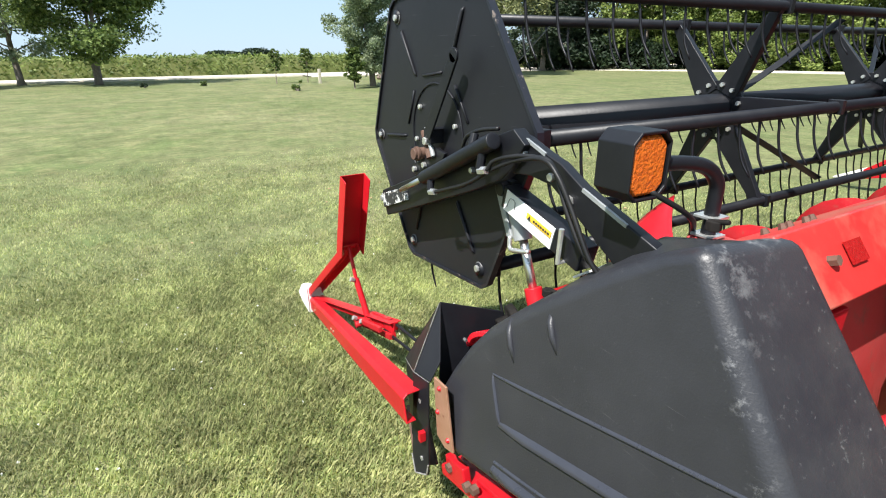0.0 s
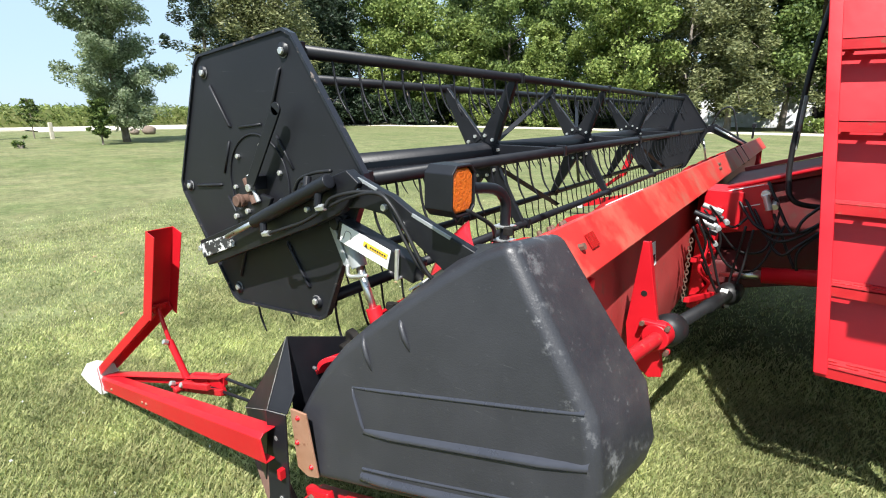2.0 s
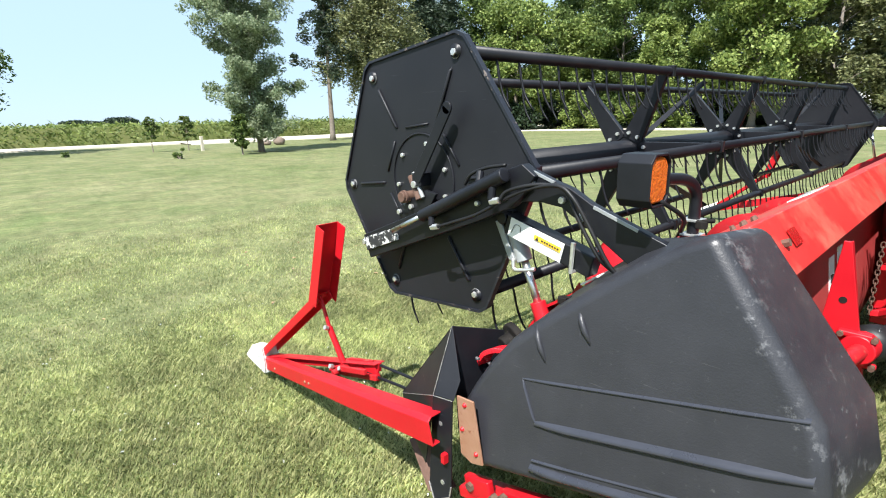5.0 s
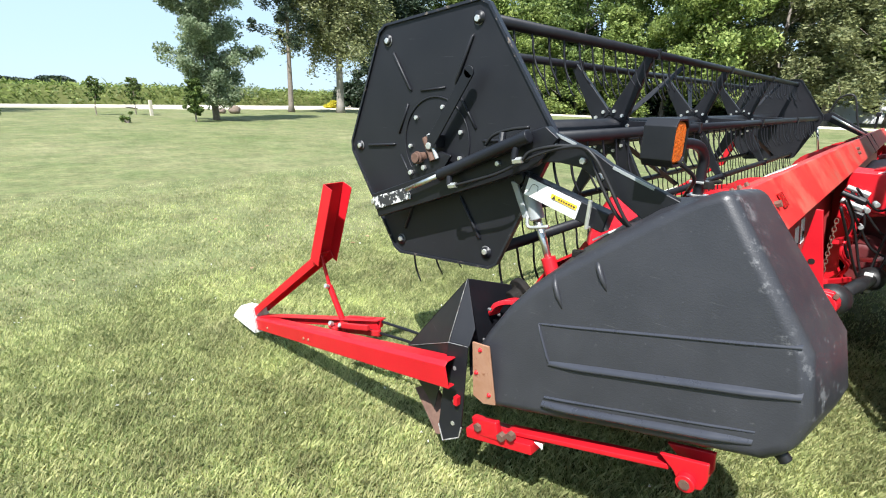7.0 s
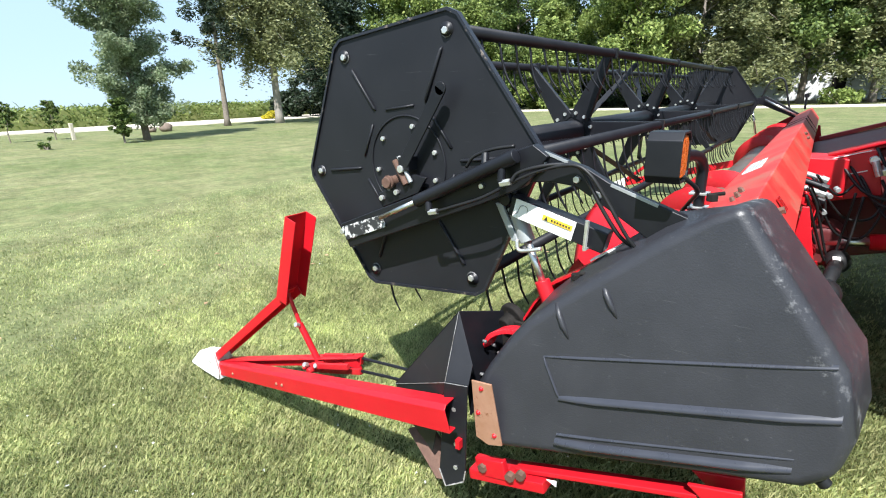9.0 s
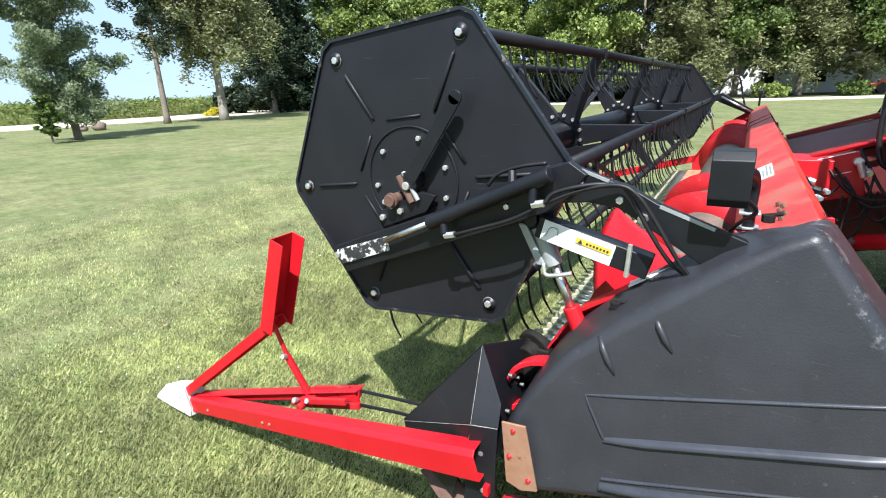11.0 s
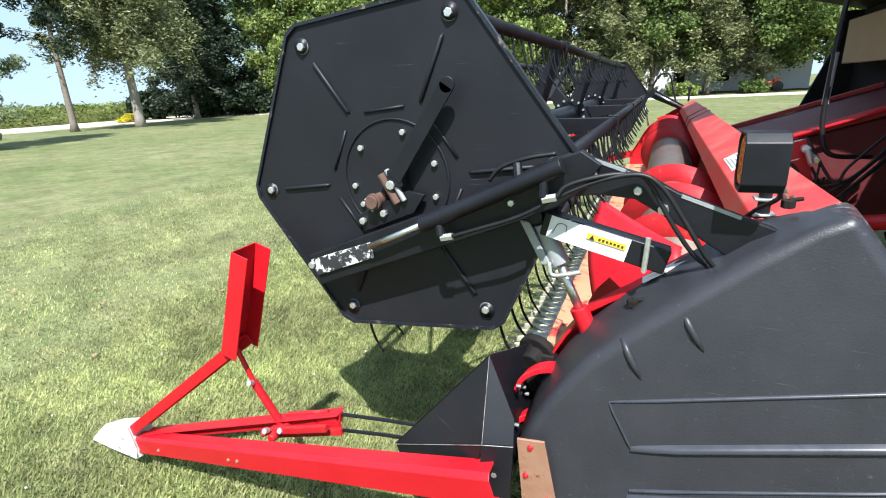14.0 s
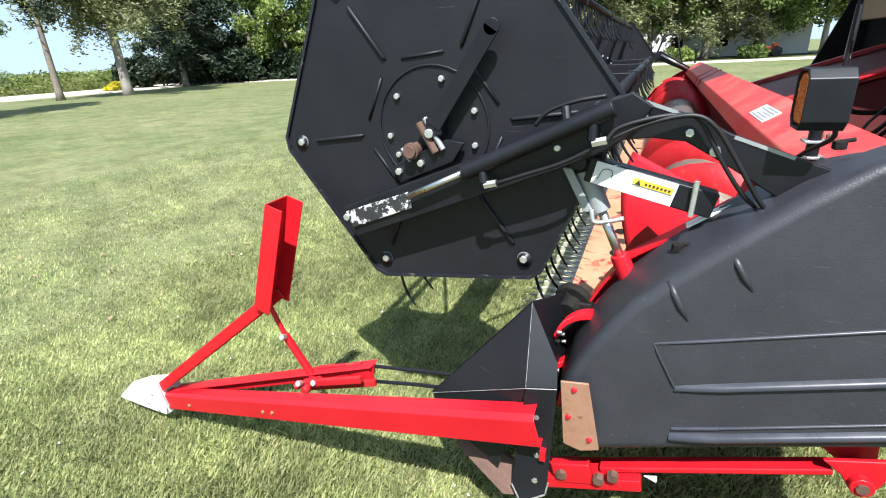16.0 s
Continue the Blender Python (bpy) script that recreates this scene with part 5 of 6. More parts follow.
def far_divider():
    t = thing("far_divider", (-0.6, HW, 0.1), "red divider at the far end of the header", "divider")
    g = Geo()
    g.strip((0.1, HW + 0.02, 0.45), (-1.5, HW - 0.1, 0.05), (0, 0.05, 0), (0, 0, 0.10))
    part("rail", local(t, g), RED, t, bevel=0.004)
    g = Geo()
    channel(g, (-1.55, HW - 0.1, 0.08), (-0.95, HW - 0.1, 0.58), 0.085, 0.045)
    channel(g, (-0.96, HW - 0.1, 0.56), (-0.83, HW - 0.1, 0.98), 0.13, 0.07)
    part("deflector", local(t, g), RED, t, bevel=0.003)
    g = Geo()
    g.add([(-1.50, HW - 0.16, -0.02), (-1.50, HW - 0.04, -0.02), (-1.50, HW - 0.04, 0.14), (-1.50, HW - 0.16, 0.14), (-1.86, HW - 0.1, -0.05)], [(0, 1, 2, 3), (0, 4, 1), (1, 4, 2), (2, 4, 3), (3, 4, 0)])
    part("point", local(t, g), WHITE, t, "white point", bevel=0.01)


far_divider()


def far_reel_arm():
    t = thing("far_reel_arm", (0.7, HW - 0.1, 1.0), "black reel arm at the header's far end", "arm")
    y = HW - 0.12
    g = Geo()
    g.prism([(-0.60, 1.06), (-0.58, 0.98), (0.2, 1.24), (0.7, 1.02), (0.72, 1.08), (0.25, 1.35)], y - 0.02, y + 0.02)
    part("plate", local(t, g), BLACK, t, bevel=0.004)
    g = Geo()
    g.tube([(-0.2, y - 0.06, 1.16), (0.15, y - 0.06, 1.30)], 0.028, 12)
    part("barrel", local(t, g), BLACK, t, smooth=True)
    g = Geo()
    g.tube([(0.12, y - 0.05, 1.18), (0.20, y - 0.05, 0.85)], 0.014, 10)
    g.strip((0.25, y - 0.05, 1.30), (0.62, y - 0.05, 1.10), (0, 0.02, 0), (0.01, 0, 0.02))
    part("rod", local(t, g), STEEL, t, smooth=True)
    g = Geo()
    g.tube(spline([(0.2, y, 1.32), (0.28, y, 1.52), (0.42, y, 1.55), (0.50, y, 1.30), (0.56, y, 1.10)], 6), 0.012, 8)
    part("hose", local(t, g), RUBBER, t, "looped black hose", smooth=True)
    g = Geo()
    g.tube([(0.70, y, 1.17), (0.70, y, 1.33)], 0.014, 8)
    g.box((0.70, y, 1.34), (0.05, 0.06, 0.05))
    part("bracket", local(t, g), BLACK, t, bevel=0.004)


far_reel_arm()


# ---- combine ----
def combine():
    t = thing("combine_harvester", (3.2, 3.2, GZ), "red combine harvester seen from its feeder side", "combine")
    # feeder house
    # feeder and body carry their shade in the base colour
    g = Geo()
    g.add([(0.86, 2.62, 0.36), (0.86, 4.1, 0.36), (0.86, 4.1, 1.0), (0.86, 2.62, 1.0), (3.0, 2.62, 0.95), (3.0, 4.1, 0.95), (3.0, 4.1, 1.65), (3.0, 2.62, 1.65)], [(0, 1, 2, 3), (7, 6, 5, 4), (0, 3, 7, 4), (1, 5, 6, 2), (3, 2, 6, 7), (0, 4, 5, 1)])
    fh = part("feeder_house", local(t, g), REDF, t, "dusty red feeder house with shade in its colour", bevel=0.015)
    for y in (2.64, 4.08):
        g = Geo()
        g.strip((0.9, y, 1.03), (2.95, y, 1.67), (0, 0.06, 0), (-0.012, 0, 0.03))
        part("rail", local(t, g), REDD, fh, bevel=0.003)
    g = Geo()
    g.box((1.06, 2.42, 0.96), (0.26, 0.06, 0.25), pose(0, 0, 0, 0, -14, 0))
    bx = part("control_box", local(t, g), RED, t, "red box with white-edged label", bevel=0.006)
    g = Geo()
    for a, b in (((0.97, 1.06), (1.13, 1.11)), ((0.97, 0.95), (1.13, 1.0)), ((0.965, 0.95), (0.965, 1.06))):
        g.strip((a[0], 2.386, a[1]), (b[0], 2.386, b[1]), (0, 0.004, 0), (0.003, 0, 0.006))
    part("outline", local(t, g), LABEL, bx, "white outline")
    g = Geo()
    g.tube([(1.15, 2.40, 1.06), (1.15, 2.34, 1.06)], 0.024, 10)
    g.tube([(1.20, 2.40, 1.02), (1.20, 2.32, 1.0)], 0.019, 10)
    g.tube([(1.15, 2.33, 1.06), (1.18, 2.32, 0.98)], 0.018, 8)
    part("coupler", local(t, g), ZINC, t, "bright coupler", bevel=0.003)
    rnd = random.Random(9)
    for k in range(5):
        g = Geo()
        z = rnd.uniform(0.95, 1.15)
        g.tube(spline([(1.0 + 0.05 * k, 2.40, z), (1.15 + 0.05 * k, 2.30, z - 0.16 - 0.03 * k), (1.35, 2.30, z - 0.15), (1.6, 2.42, z + 0.1)], 6), 0.008, 8)
        part("hose", local(t, g), RUBBER, t, "black hydraulic hose", smooth=True)
    for k in range(3):
        g = Geo()
        g.tube([(0.95, 2.52 + 0.05 * k, 1.055), (2.0, 2.52 + 0.05 * k, 1.43)], 0.012, 8)
        part("pipe", local(t, g), REDD if k else RED, t, smooth=True)
    g = Geo()
    g.tube([(1.2, 2.30, 0.62), (2.6, 2.30, 0.80)], 0.045, 14)
    part("lift_barrel", local(t, g), RED, t, "red feeder lift cylinder", smooth=True)
    g = Geo()
    g.tube([(1.0, 2.30, 0.59), (1.25, 2.30, 0.63)], 0.025, 12)
    part("lift_rod", local(t, g), STEEL, t, "bright piston rod", smooth=True)
    # body, platform and cab overhang
    g = Geo()
    g.prism([(2.35, 0.75), (6.5, 0.75), (6.5, 3.2), (2.9, 3.2), (2.3, 1.9)], 1.75, 5.3)
    part("body", local(t, g), REDF, t, "red body darkened for the shade it stands in", bevel=0.03)
    g = Geo()
    g.prism([(1.22, 2.21), (1.45, 2.17), (2.2, 1.96), (3.6, 1.96), (3.6, 2.27), (1.24, 2.27)], 1.95, 5.05)
    g.box((2.75, 1.40, 2.06), (1.7, 1.4, 0.14))
    part("platform", local(t, g), DARK, t, "black platform underside", bevel=0.01)
    g = Geo()
    g.box((2.35, 3.5, 2.32), (2.0, 2.3, 0.36))
    cab = part("cab_floor", local(t, g), BLACK, t, "black lower cab wall", bevel=0.04)
    for x in (1.39, 3.31):
        for y in (2.39, 4.61):
            g = Geo()
            g.box((x, y, 3.15), (0.08, 0.08, 1.34))
            part("post", local(t, g), BLACK, cab, bevel=0.01)
    for c, s in (((1.385, 3.5, 3.15), (0.012, 2.12, 1.30)), ((3.315, 3.5, 3.15), (0.012, 2.12, 1.30)), ((2.35, 2.385, 3.15), (1.82, 0.012, 1.30)), ((2.35, 4.615, 3.15), (1.82, 0.012, 1.30))):
        g = Geo()
        g.box(c, s)
        part("pane", local(t, g), SMOKE, cab, "dark tinted glass pane")
    g = Geo()
    g.box((2.30, 3.5, 3.90), (2.3, 2.45, 0.20))
    part("cab_roof", local(t, g), RED, t, "red cab roof", bevel=0.07)
    g = Geo()
    g.box((1.82, 3.95, 1.72), (0.04, 1.3, 0.36))
    part("front_panel", local(t, g), TAN, t, "tan front panel", bevel=0.01)
    g = Geo()
    g.box((1.47, 2.75, 2.33), (0.5, 1.2, 0.12))
    part("deck_edge", local(t, g), RED, t, bevel=0.02)
    g = Geo()
    g.tube(spline([(1.30, 2.56, 2.24), (1.245, 2.50, 1.8), (1.23, 2.48, 1.4), (1.235, 2.46, 1.15), (1.29, 2.44, 1.02), (1.5, 2.5, 1.0)], 6), 0.014, 8)
    part("hose", local(t, g), RUBBER, t, smooth=True)
    g = Geo()
    g.tube([(1.237, 2.49, 1.58), (1.23, 2.482, 1.30)], 0.018, 8)
    part("sleeve", local(t, g), GREY, t, "grey hose sleeve")
    g = Geo()
    g.box((2.0, 3.5, 1.45), (0.06, 3.0, 1.1))
    part("bulkhead", local(t, g), DARK, t, "grimy dark bulkhead behind the feeder", bevel=0.01)
    g = Geo()
    g.prism([(1.52, 0.95), (1.80, 1.70), (1.82, 2.0), (2.2, 2.0), (2.2, 0.9)], 4.88, 4.92)
    part("side_plate", local(t, g), DARK, t, "dark sloping side plate", bevel=0.004)
    for y in (2.3, 4.4):
        g = Geo()
        g.strip((1.6, y, 0.55), (2.6, y, 0.95), (0, 0.1, 0), (-0.04, 0, 0.10))
        part("strut", local(t, g), DARK, t, bevel=0.01)
    # front tyre
    g = Geo()
    prof = [(0.42, -0.28), (0.75, -0.31), (0.84, -0.24), (0.86, 0.0), (0.84, 0.24), (0.75, 0.31), (0.42, 0.28)]
    n = 36
    for i in range(n):
        a = 2 * math.pi * i / n
        g.v += [(3.0 + r * math.cos(a), 1.35 + y, GZ + 0.86 + r * math.sin(a)) for r, y in prof]
    k = len(prof)
    g.f = [(i * k + j, i * k + (j + 1) % k, ((i + 1) % n) * k + (j + 1) % k, ((i + 1) % n) * k + j) for i in range(n) for j in range(k)]
    wh = part("tyre", local(t, g), RUBBER, t, "big black drive tyre")
    for i in range(26):
        a = 2 * math.pi * i / 26
        g = Geo()
        for s in (-1, 1):
            b = a + (0.1 if s > 0 else 0)
            p0 = Vector((3.0 + 0.87 * math.cos(b), 1.35 + 0.02 * s, GZ + 0.86 + 0.87 * math.sin(b)))
            p1 = Vector((3.0 + 0.86 * math.cos(b + 0.17), 1.35 + 0.30 * s, GZ + 0.86 + 0.86 * math.sin(b + 0.17)))
            rad = Vector((math.cos(b), 0, math.sin(b)))
            g.strip(p0, p1, rad.cross((p1 - p0).normalized()) * 0.05, rad * 0.07)
        part("lug", local(t, g), RUBBER, wh)
    # ladder
    lad = thing("ladder", (1.6, 1.5, 0.5), "red steel boarding ladder with slotted treads", "ladder")

    def at(z):
        """The near stile's place at a height."""
        return 1.445 - 0.132 * (z - 0.56), 1.40 + 0.25 * (z - 0.56)

    W = 0.56
    for off in (0.0, W):
        g = Geo()
        pts = []
        for z in (0.52, 2.03):
            x, y = at(z)
            pts += [(x + off, y, z), (x + off, y + 0.07, z), (x + off + 0.012, y + 0.07, z), (x + off + 0.012, y, z)]
        g.add(pts, [(0, 1, 2, 3), (7, 6, 5, 4), (0, 4, 5, 1), (1, 5, 6, 2), (2, 6, 7, 3), (3, 7, 4, 0)])
        x, y = at(0.52)
        x2, y2 = at(2.03)
        g.strip((x + off + (0.02 if off == 0 else -0.01), y, 0.52), (x2 + off + (0.02 if off == 0 else -0.01), y2, 2.03), (0.045, 0, 0), (0, 0.008, 0))
        part("stile", local(lad, g), RED, lad, bevel=0.003)
    for i in range(5):
        z = 0.545 + 0.305 * i
        x, y = at(z)
        g = Geo()
        # tread top with two rows of slots, and a front lip
        for a, c in ((0.0, 0.036), (0.050, 0.066), (0.080, 0.105)):
            g.box((x + W / 2, y + (a + c) / 2, z), (W - 0.015, c - a, 0.006))
        for row, sh in ((0.043, 0.0), (0.073, 0.065)):
            for k in range(5):
                cx = 0.022 + sh + 0.13 * k
                if cx < W - 0.02:
                    g.box((x + cx, y + row, z), (0.028, 0.0142, 0.006))
        g.box((x + W / 2, y + 0.003, z - 0.018), (W - 0.015, 0.006, 0.042))
        part("tread", local(lad, g), REDW, lad, "worn red slotted tread", bevel=0.001)
        x2, y2 = at(z + 0.305)
        g = Geo()
        g.add([(x + 0.012, y + 0.106, z - 0.02), (x + W - 0.01, y + 0.106, z - 0.02), (x2 + W - 0.01, y2 + 0.106, z + 0.284), (x2 + 0.012, y2 + 0.106, z + 0.284)] + [(x + 0.012, y + 0.112, z - 0.02), (x + W - 0.01, y + 0.112, z - 0.02), (x2 + W - 0.01, y2 + 0.112, z + 0.284), (x2 + 0.012, y2 + 0.112, z + 0.284)], [(0, 1, 2, 3), (7, 6, 5, 4), (0, 4, 5, 1), (1, 5, 6, 2), (2, 6, 7, 3), (3, 7, 4, 0)])
        part("riser", local(lad, g), RED, lad, "plain red riser plate")


combine()


# ---- trees, bushes, corn ----
def leaves(centers, radii, per, size, seed, flat=0.0, aspect=0.6, droop=0.0):
    """Many small leaf cards scattered in clumps; numpy arrays of quads."""
    r = np.random.RandomState(seed)
    n = len(centers) * per
    c = np.repeat(np.array(centers), per, axis=0)
    rad = np.repeat(np.array(radii), per)[:, None]
    off = r.normal(size=(n, 3))
    off /= np.linalg.norm(off, axis=1, keepdims=True)
    off *= (r.rand(n, 1) ** 0.45) * rad
    off[:, 2] *= 0.75
    p = c + off
    p[:, 2] -= droop * np.abs(r.normal(size=n)) * rad[:, 0]
    u = r.normal(size=(n, 3))
    u[:, 2] *= 1 - flat
    u /= np.linalg.norm(u, axis=1, keepdims=True)
    w = np.cross(u, r.normal(size=(n, 3)))
    w /= np.linalg.norm(w, axis=1, keepdims=True)
    s = size * (0.6 + 0.8 * r.rand(n, 1))
    u, w = u * s, w * s * aspect
    v = np.stack([p - u, p + w * 0.9 - u * 0.1, p + u, p - w * 0.9 + u * 0.1], axis=1).reshape(-1, 3)
    return v


def card_mesh(name, v, material):
    me = bpy.data.meshes.new(name)
    n = len(v) // 4
    me.vertices.add(len(v))
    me.vertices.foreach_set("co", v.astype(np.float32).ravel())
    me.loops.add(4 * n)
    me.loops.foreach_set("vertex_index", np.arange(4 * n, dtype=np.int32))
    me.polygons.add(n)
    me.polygons.foreach_set("loop_start", np.arange(0, 4 * n, 4, dtype=np.int32))
    me.update(calc_edges=True)
    me.materials.append(material)
    return me


def tree(at, h, crown_r, crown_z0, kind, seed, label, trunk_r=0.2, leaf=None, bark=None, clumps=70, per=120, size=0.16, stems=1, lean=(0, 0)):
    r = random.Random(seed)
    t = thing("tree", (at[0], at[1], GZ), label, "tree", "trees round the lawn")
    g = Geo()
    tips, rads = [], []
    for s in range(stems):
        dx, dy = (r.uniform(-0.5, 0.5), r.uniform(-0.5, 0.5)) if stems > 1 else (0, 0)
        top = (dx * 2.5 + lean[0], dy * 2.5 + lean[1], h * 0.93)
        pts = [(dx * 0.4, dy * 0.4, -0.1), (dx * 0.8 + lean[0] * 0.2 + r.uniform(-.1, .1), dy * 0.8 + lean[1] * 0.2, h * 0.25), (dx * 1.5 + lean[0] * 0.5 + r.uniform(-.2, .2), dy * 1.5 + lean[1] * 0.5 + r.uniform(-.2, .2), h * 0.55), top]
        path = spline(pts, 6)
        k = len(path)
        g.tube(path, [trunk_r * ((1.35 if i == 0 else 1.0) * (1 - 0.88 * i / (k - 1))) for i in range(k)], 9)
        nl = {"round": 26, "poplar": 46, "pine": 26, "cedar": 38}[kind] // (1 if stems == 1 else 2)
        for i in range(nl):
            f = (i + 0.5) / nl
            z = crown_z0 + (h - crown_z0) * f * 0.96
            b = path[min(k - 1, int(z / (h * 0.93) * (k - 1)))]
            b = Vector((b[0], b[1], z))
            a = i * 2.4 + r.uniform(-0.5, 0.5)
            if kind == "round":
                ln = crown_r * (0.45 + 0.6 * math.sin(math.pi * min(1, 0.18 + 0.80 * f))) * r.uniform(0.7, 1.1)
                e = b + Vector((math.cos(a) * ln, math.sin(a) * ln, ln * r.uniform(0.05, 0.5)))
            elif kind == "poplar":
                ln = crown_r * (0.35 + 0.75 * math.sin(math.pi * min(1, 0.25 + 0.72 * f))) * r.uniform(0.6, 1.1)
                e = b + Vector((math.cos(a) * ln, math.sin(a) * ln, ln * r.uniform(0.15, 0.75)))
            elif kind == "pine":
                ln = crown_r * (1.1 - 0.75 * f) * r.uniform(0.45, 1.15)
                e = b + Vector((math.cos(a) * ln, math.sin(a) * ln, ln * r.uniform(-0.25, 0.12)))
            else:
                ln = crown_r * (1.08 - 0.85 * f) * r.uniform(0.7, 1.1)
                e = b + Vector((math.cos(a) * ln, math.sin(a) * ln, -ln * r.uniform(0.1, 0.4)))
            mid = (b + e) / 2 + Vector((0, 0, 0.12 * ln))
            g.tube([b, mid, e], [trunk_r * (0.26 if kind == "round" else 0.15) * (1 - 0.6 * f), trunk_r * (0.15 if kind == "round" else 0.08), 0.01], 5, cap=False)
            m = max(2, clumps // nl)
            for j in range(m):
                q = (j + 0.7) / m if kind != "round" else r.uniform(0.35, 1.08)
                c = b + (mid - b) * min(1, 2 * q) if q < 0.5 else mid + (e - mid) * (2 * q - 1)
                jit = crown_r * (0.16 if kind in ("pine",) else 0.22)
                tips.append((c.x + r.uniform(-jit, jit), c.y + r.uniform(-jit, jit), c.z + r.uniform(-jit, jit) * 0.6))
                rads.append(crown_r * {"round": 0.255, "poplar": 0.22, "pine": 0.15, "cedar": 0.18}[kind] * r.uniform(0.6, 1.25))
    part("trunk", g, bark or BARK, t, smooth=True)
    v = leaves(tips, rads, per, size, seed, flat=0.5 if kind in ("pine", "cedar") else 0.15, aspect=0.45 if kind in ("pine", "cedar") else 0.62, droop=0.5 if kind == "cedar" else 0.1)
    v[:, 2] = np.maximum(v[:, 2], 0.02)
    ob = new("crown", card_mesh("crown", v, leaf or L_MAPLE))
    ob.parent = t
    return t


# beside the road
tree((-42.5, -8.0), 9.0, 3.6, 1.6, "round", 1, "broad leafy tree beside the gravel road", 0.22, L_LIGHT, clumps=110, per=150, size=0.12)
tree((-39.5, -3.6), 9.5, 4.0, 1.5, "round", 2, "broad leafy tree with two leaning trunks", 0.18, L_MAPLE, clumps=130, per=170, size=0.11, stems=2)
tree((-36.5, -14.5), 9.0, 3.6, 1.8, "round", 3, "broad leafy tree by the lawn's edge", 0.2, L_MAPLE, clumps=70, per=100, size=0.18)
tree((-26.3, 10.5), 13.0, 2.05, 0.7, "poplar", 4, "airy young poplar with pale green leaves", 0.08, L_LIGHT, BARK, clumps=300, per=110, size=0.066, stems=3)
tree((-25.2, 8.9), 2.0, 0.5, 0.3, "poplar", 5, "small leafy shoot beside the poplar", 0.05, L_MAPLE, clumps=26, per=60, size=0.08)
tree((-35.9, 20.5), 15.5, 3.6, 5.0, "pine", 6, "tall open pine with dark needles", 0.23, L_PINE, clumps=150, per=120, size=0.12)
tree((-34.4, 24.2), 17.0, 5.2, 5.2, "cedar", 7, "broad old spruce with drooping olive boughs", 0.34, L_CEDAR, BARKP, clumps=570, per=130, size=0.125)
tree((-41.5, 35.5), 15.0, 4.4, 2.6, "cedar", 8, "dark spruce behind the lawn", 0.3, L_PINE, clumps=190, per=130, size=0.17)
# tree belt behind the drive
BELT = [(-44, 41, 15, 4.6, "cedar", 0), (-37.5, 46, 14, 4.6, "round", 1), (-31.5, 49.5, 12, 4.0, "cedar", 1), (-29, 54, 17, 5.4, "round", 2), (-23.5, 52, 11, 3.8, "cedar", 1), (-20, 57, 17, 5.8, "round", 0), (-15, 54, 15, 5.2, "round", 1), (-10.5, 60, 17, 5.6, "round", 3), (-5.2, 55.6, 14, 5.0, "cedar", 3), (-1.0, 61, 17, 5.8, "round", 0), (4.5, 61, 16, 5.6, "cedar", 2), (10.0, 63, 17, 6.0, "round", 0), (16, 66, 17, 6.0, "round", 1), (23, 68, 17, 6.0, "round", 2), (31, 70, 17, 6, "round", 0), (-36, 58, 18, 5.5, "round", 0), (-46, 50, 17, 5.0, "round", 2), (-52, 44, 16, 5.0, "cedar", 0)]
for i, (x, y, h, cr, kd, c) in enumerate(BELT):
    lf = (L_MAPLE, L_YELL, L_MAPLE, L_CEDAR)[c] if kd == "round" else (L_PINE, L_YELL, L_CEDAR, L_CEDAR)[c]
    tree((x, y), h, cr, (1.0 if x < -14 else 3.2) if kd == "round" else (0.6 if c == 1 else 1.6 if x < -14 else 3.0), kd, 20 + i, "large leafy tree in the dense belt" if kd == "round" else "tall evergreen in the dense belt", 0.34, lf, BARKP if i % 5 == 2 else BARK, clumps=(190 if x < -8 else 300) if kd == "round" else 250, per=150, size=0.18)


def thicket_shade():
    """Thicket below the belt and fill behind it, leaves coloured as dark as shade."""
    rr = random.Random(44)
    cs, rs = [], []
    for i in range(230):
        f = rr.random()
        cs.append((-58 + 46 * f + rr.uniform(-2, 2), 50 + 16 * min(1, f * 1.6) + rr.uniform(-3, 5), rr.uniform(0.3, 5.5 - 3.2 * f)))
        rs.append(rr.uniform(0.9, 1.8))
    # added backing up to 19 m: fills sky gaps with painted shaded depth
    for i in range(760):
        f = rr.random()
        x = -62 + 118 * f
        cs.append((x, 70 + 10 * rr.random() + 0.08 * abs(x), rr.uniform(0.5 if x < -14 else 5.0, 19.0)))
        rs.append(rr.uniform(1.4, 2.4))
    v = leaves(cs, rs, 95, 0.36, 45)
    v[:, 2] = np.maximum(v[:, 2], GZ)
    ob = new("thicket_shade", card_mesh("thicket_shade", v, L_BUSH))
    tagged(ob, "thicket under and behind the tree belt, coloured as its shade", "thicket", kind="stuff")


thicket_shade()


def bush(at, r, h, leaf, seed, label, n=40, per=90, size=0.12):
    t = thing("bush", (at[0], at[1], GZ), label, "bush")
    rr = random.Random(seed)
    cs = [(rr.uniform(-r, r), rr.uniform(-r, r), rr.uniform(0.15, 1) * h) for _ in range(n)]
    cs = [c for c in cs if (c[0] ** 2 + c[1] ** 2) / r ** 2 + (c[2] / h - 0.3) ** 2 < 1.1]
    g = Geo()
    for k in range(5):
        c = cs[k % len(cs)]
        g.tube([(0, 0, -0.05), (c[0] * 0.4, c[1] * 0.4, c[2] * 0.5), c], [0.04, 0.03, 0.01], 5)
    part("stem", g, BARK, t)
    v = leaves(cs, [min(r, h) * 0.35] * len(cs), per, size, seed)
    v[:, 2] = np.maximum(v[:, 2], 0.01)
    ob = new("foliage", card_mesh("foliage", v, leaf))
    ob.parent = t


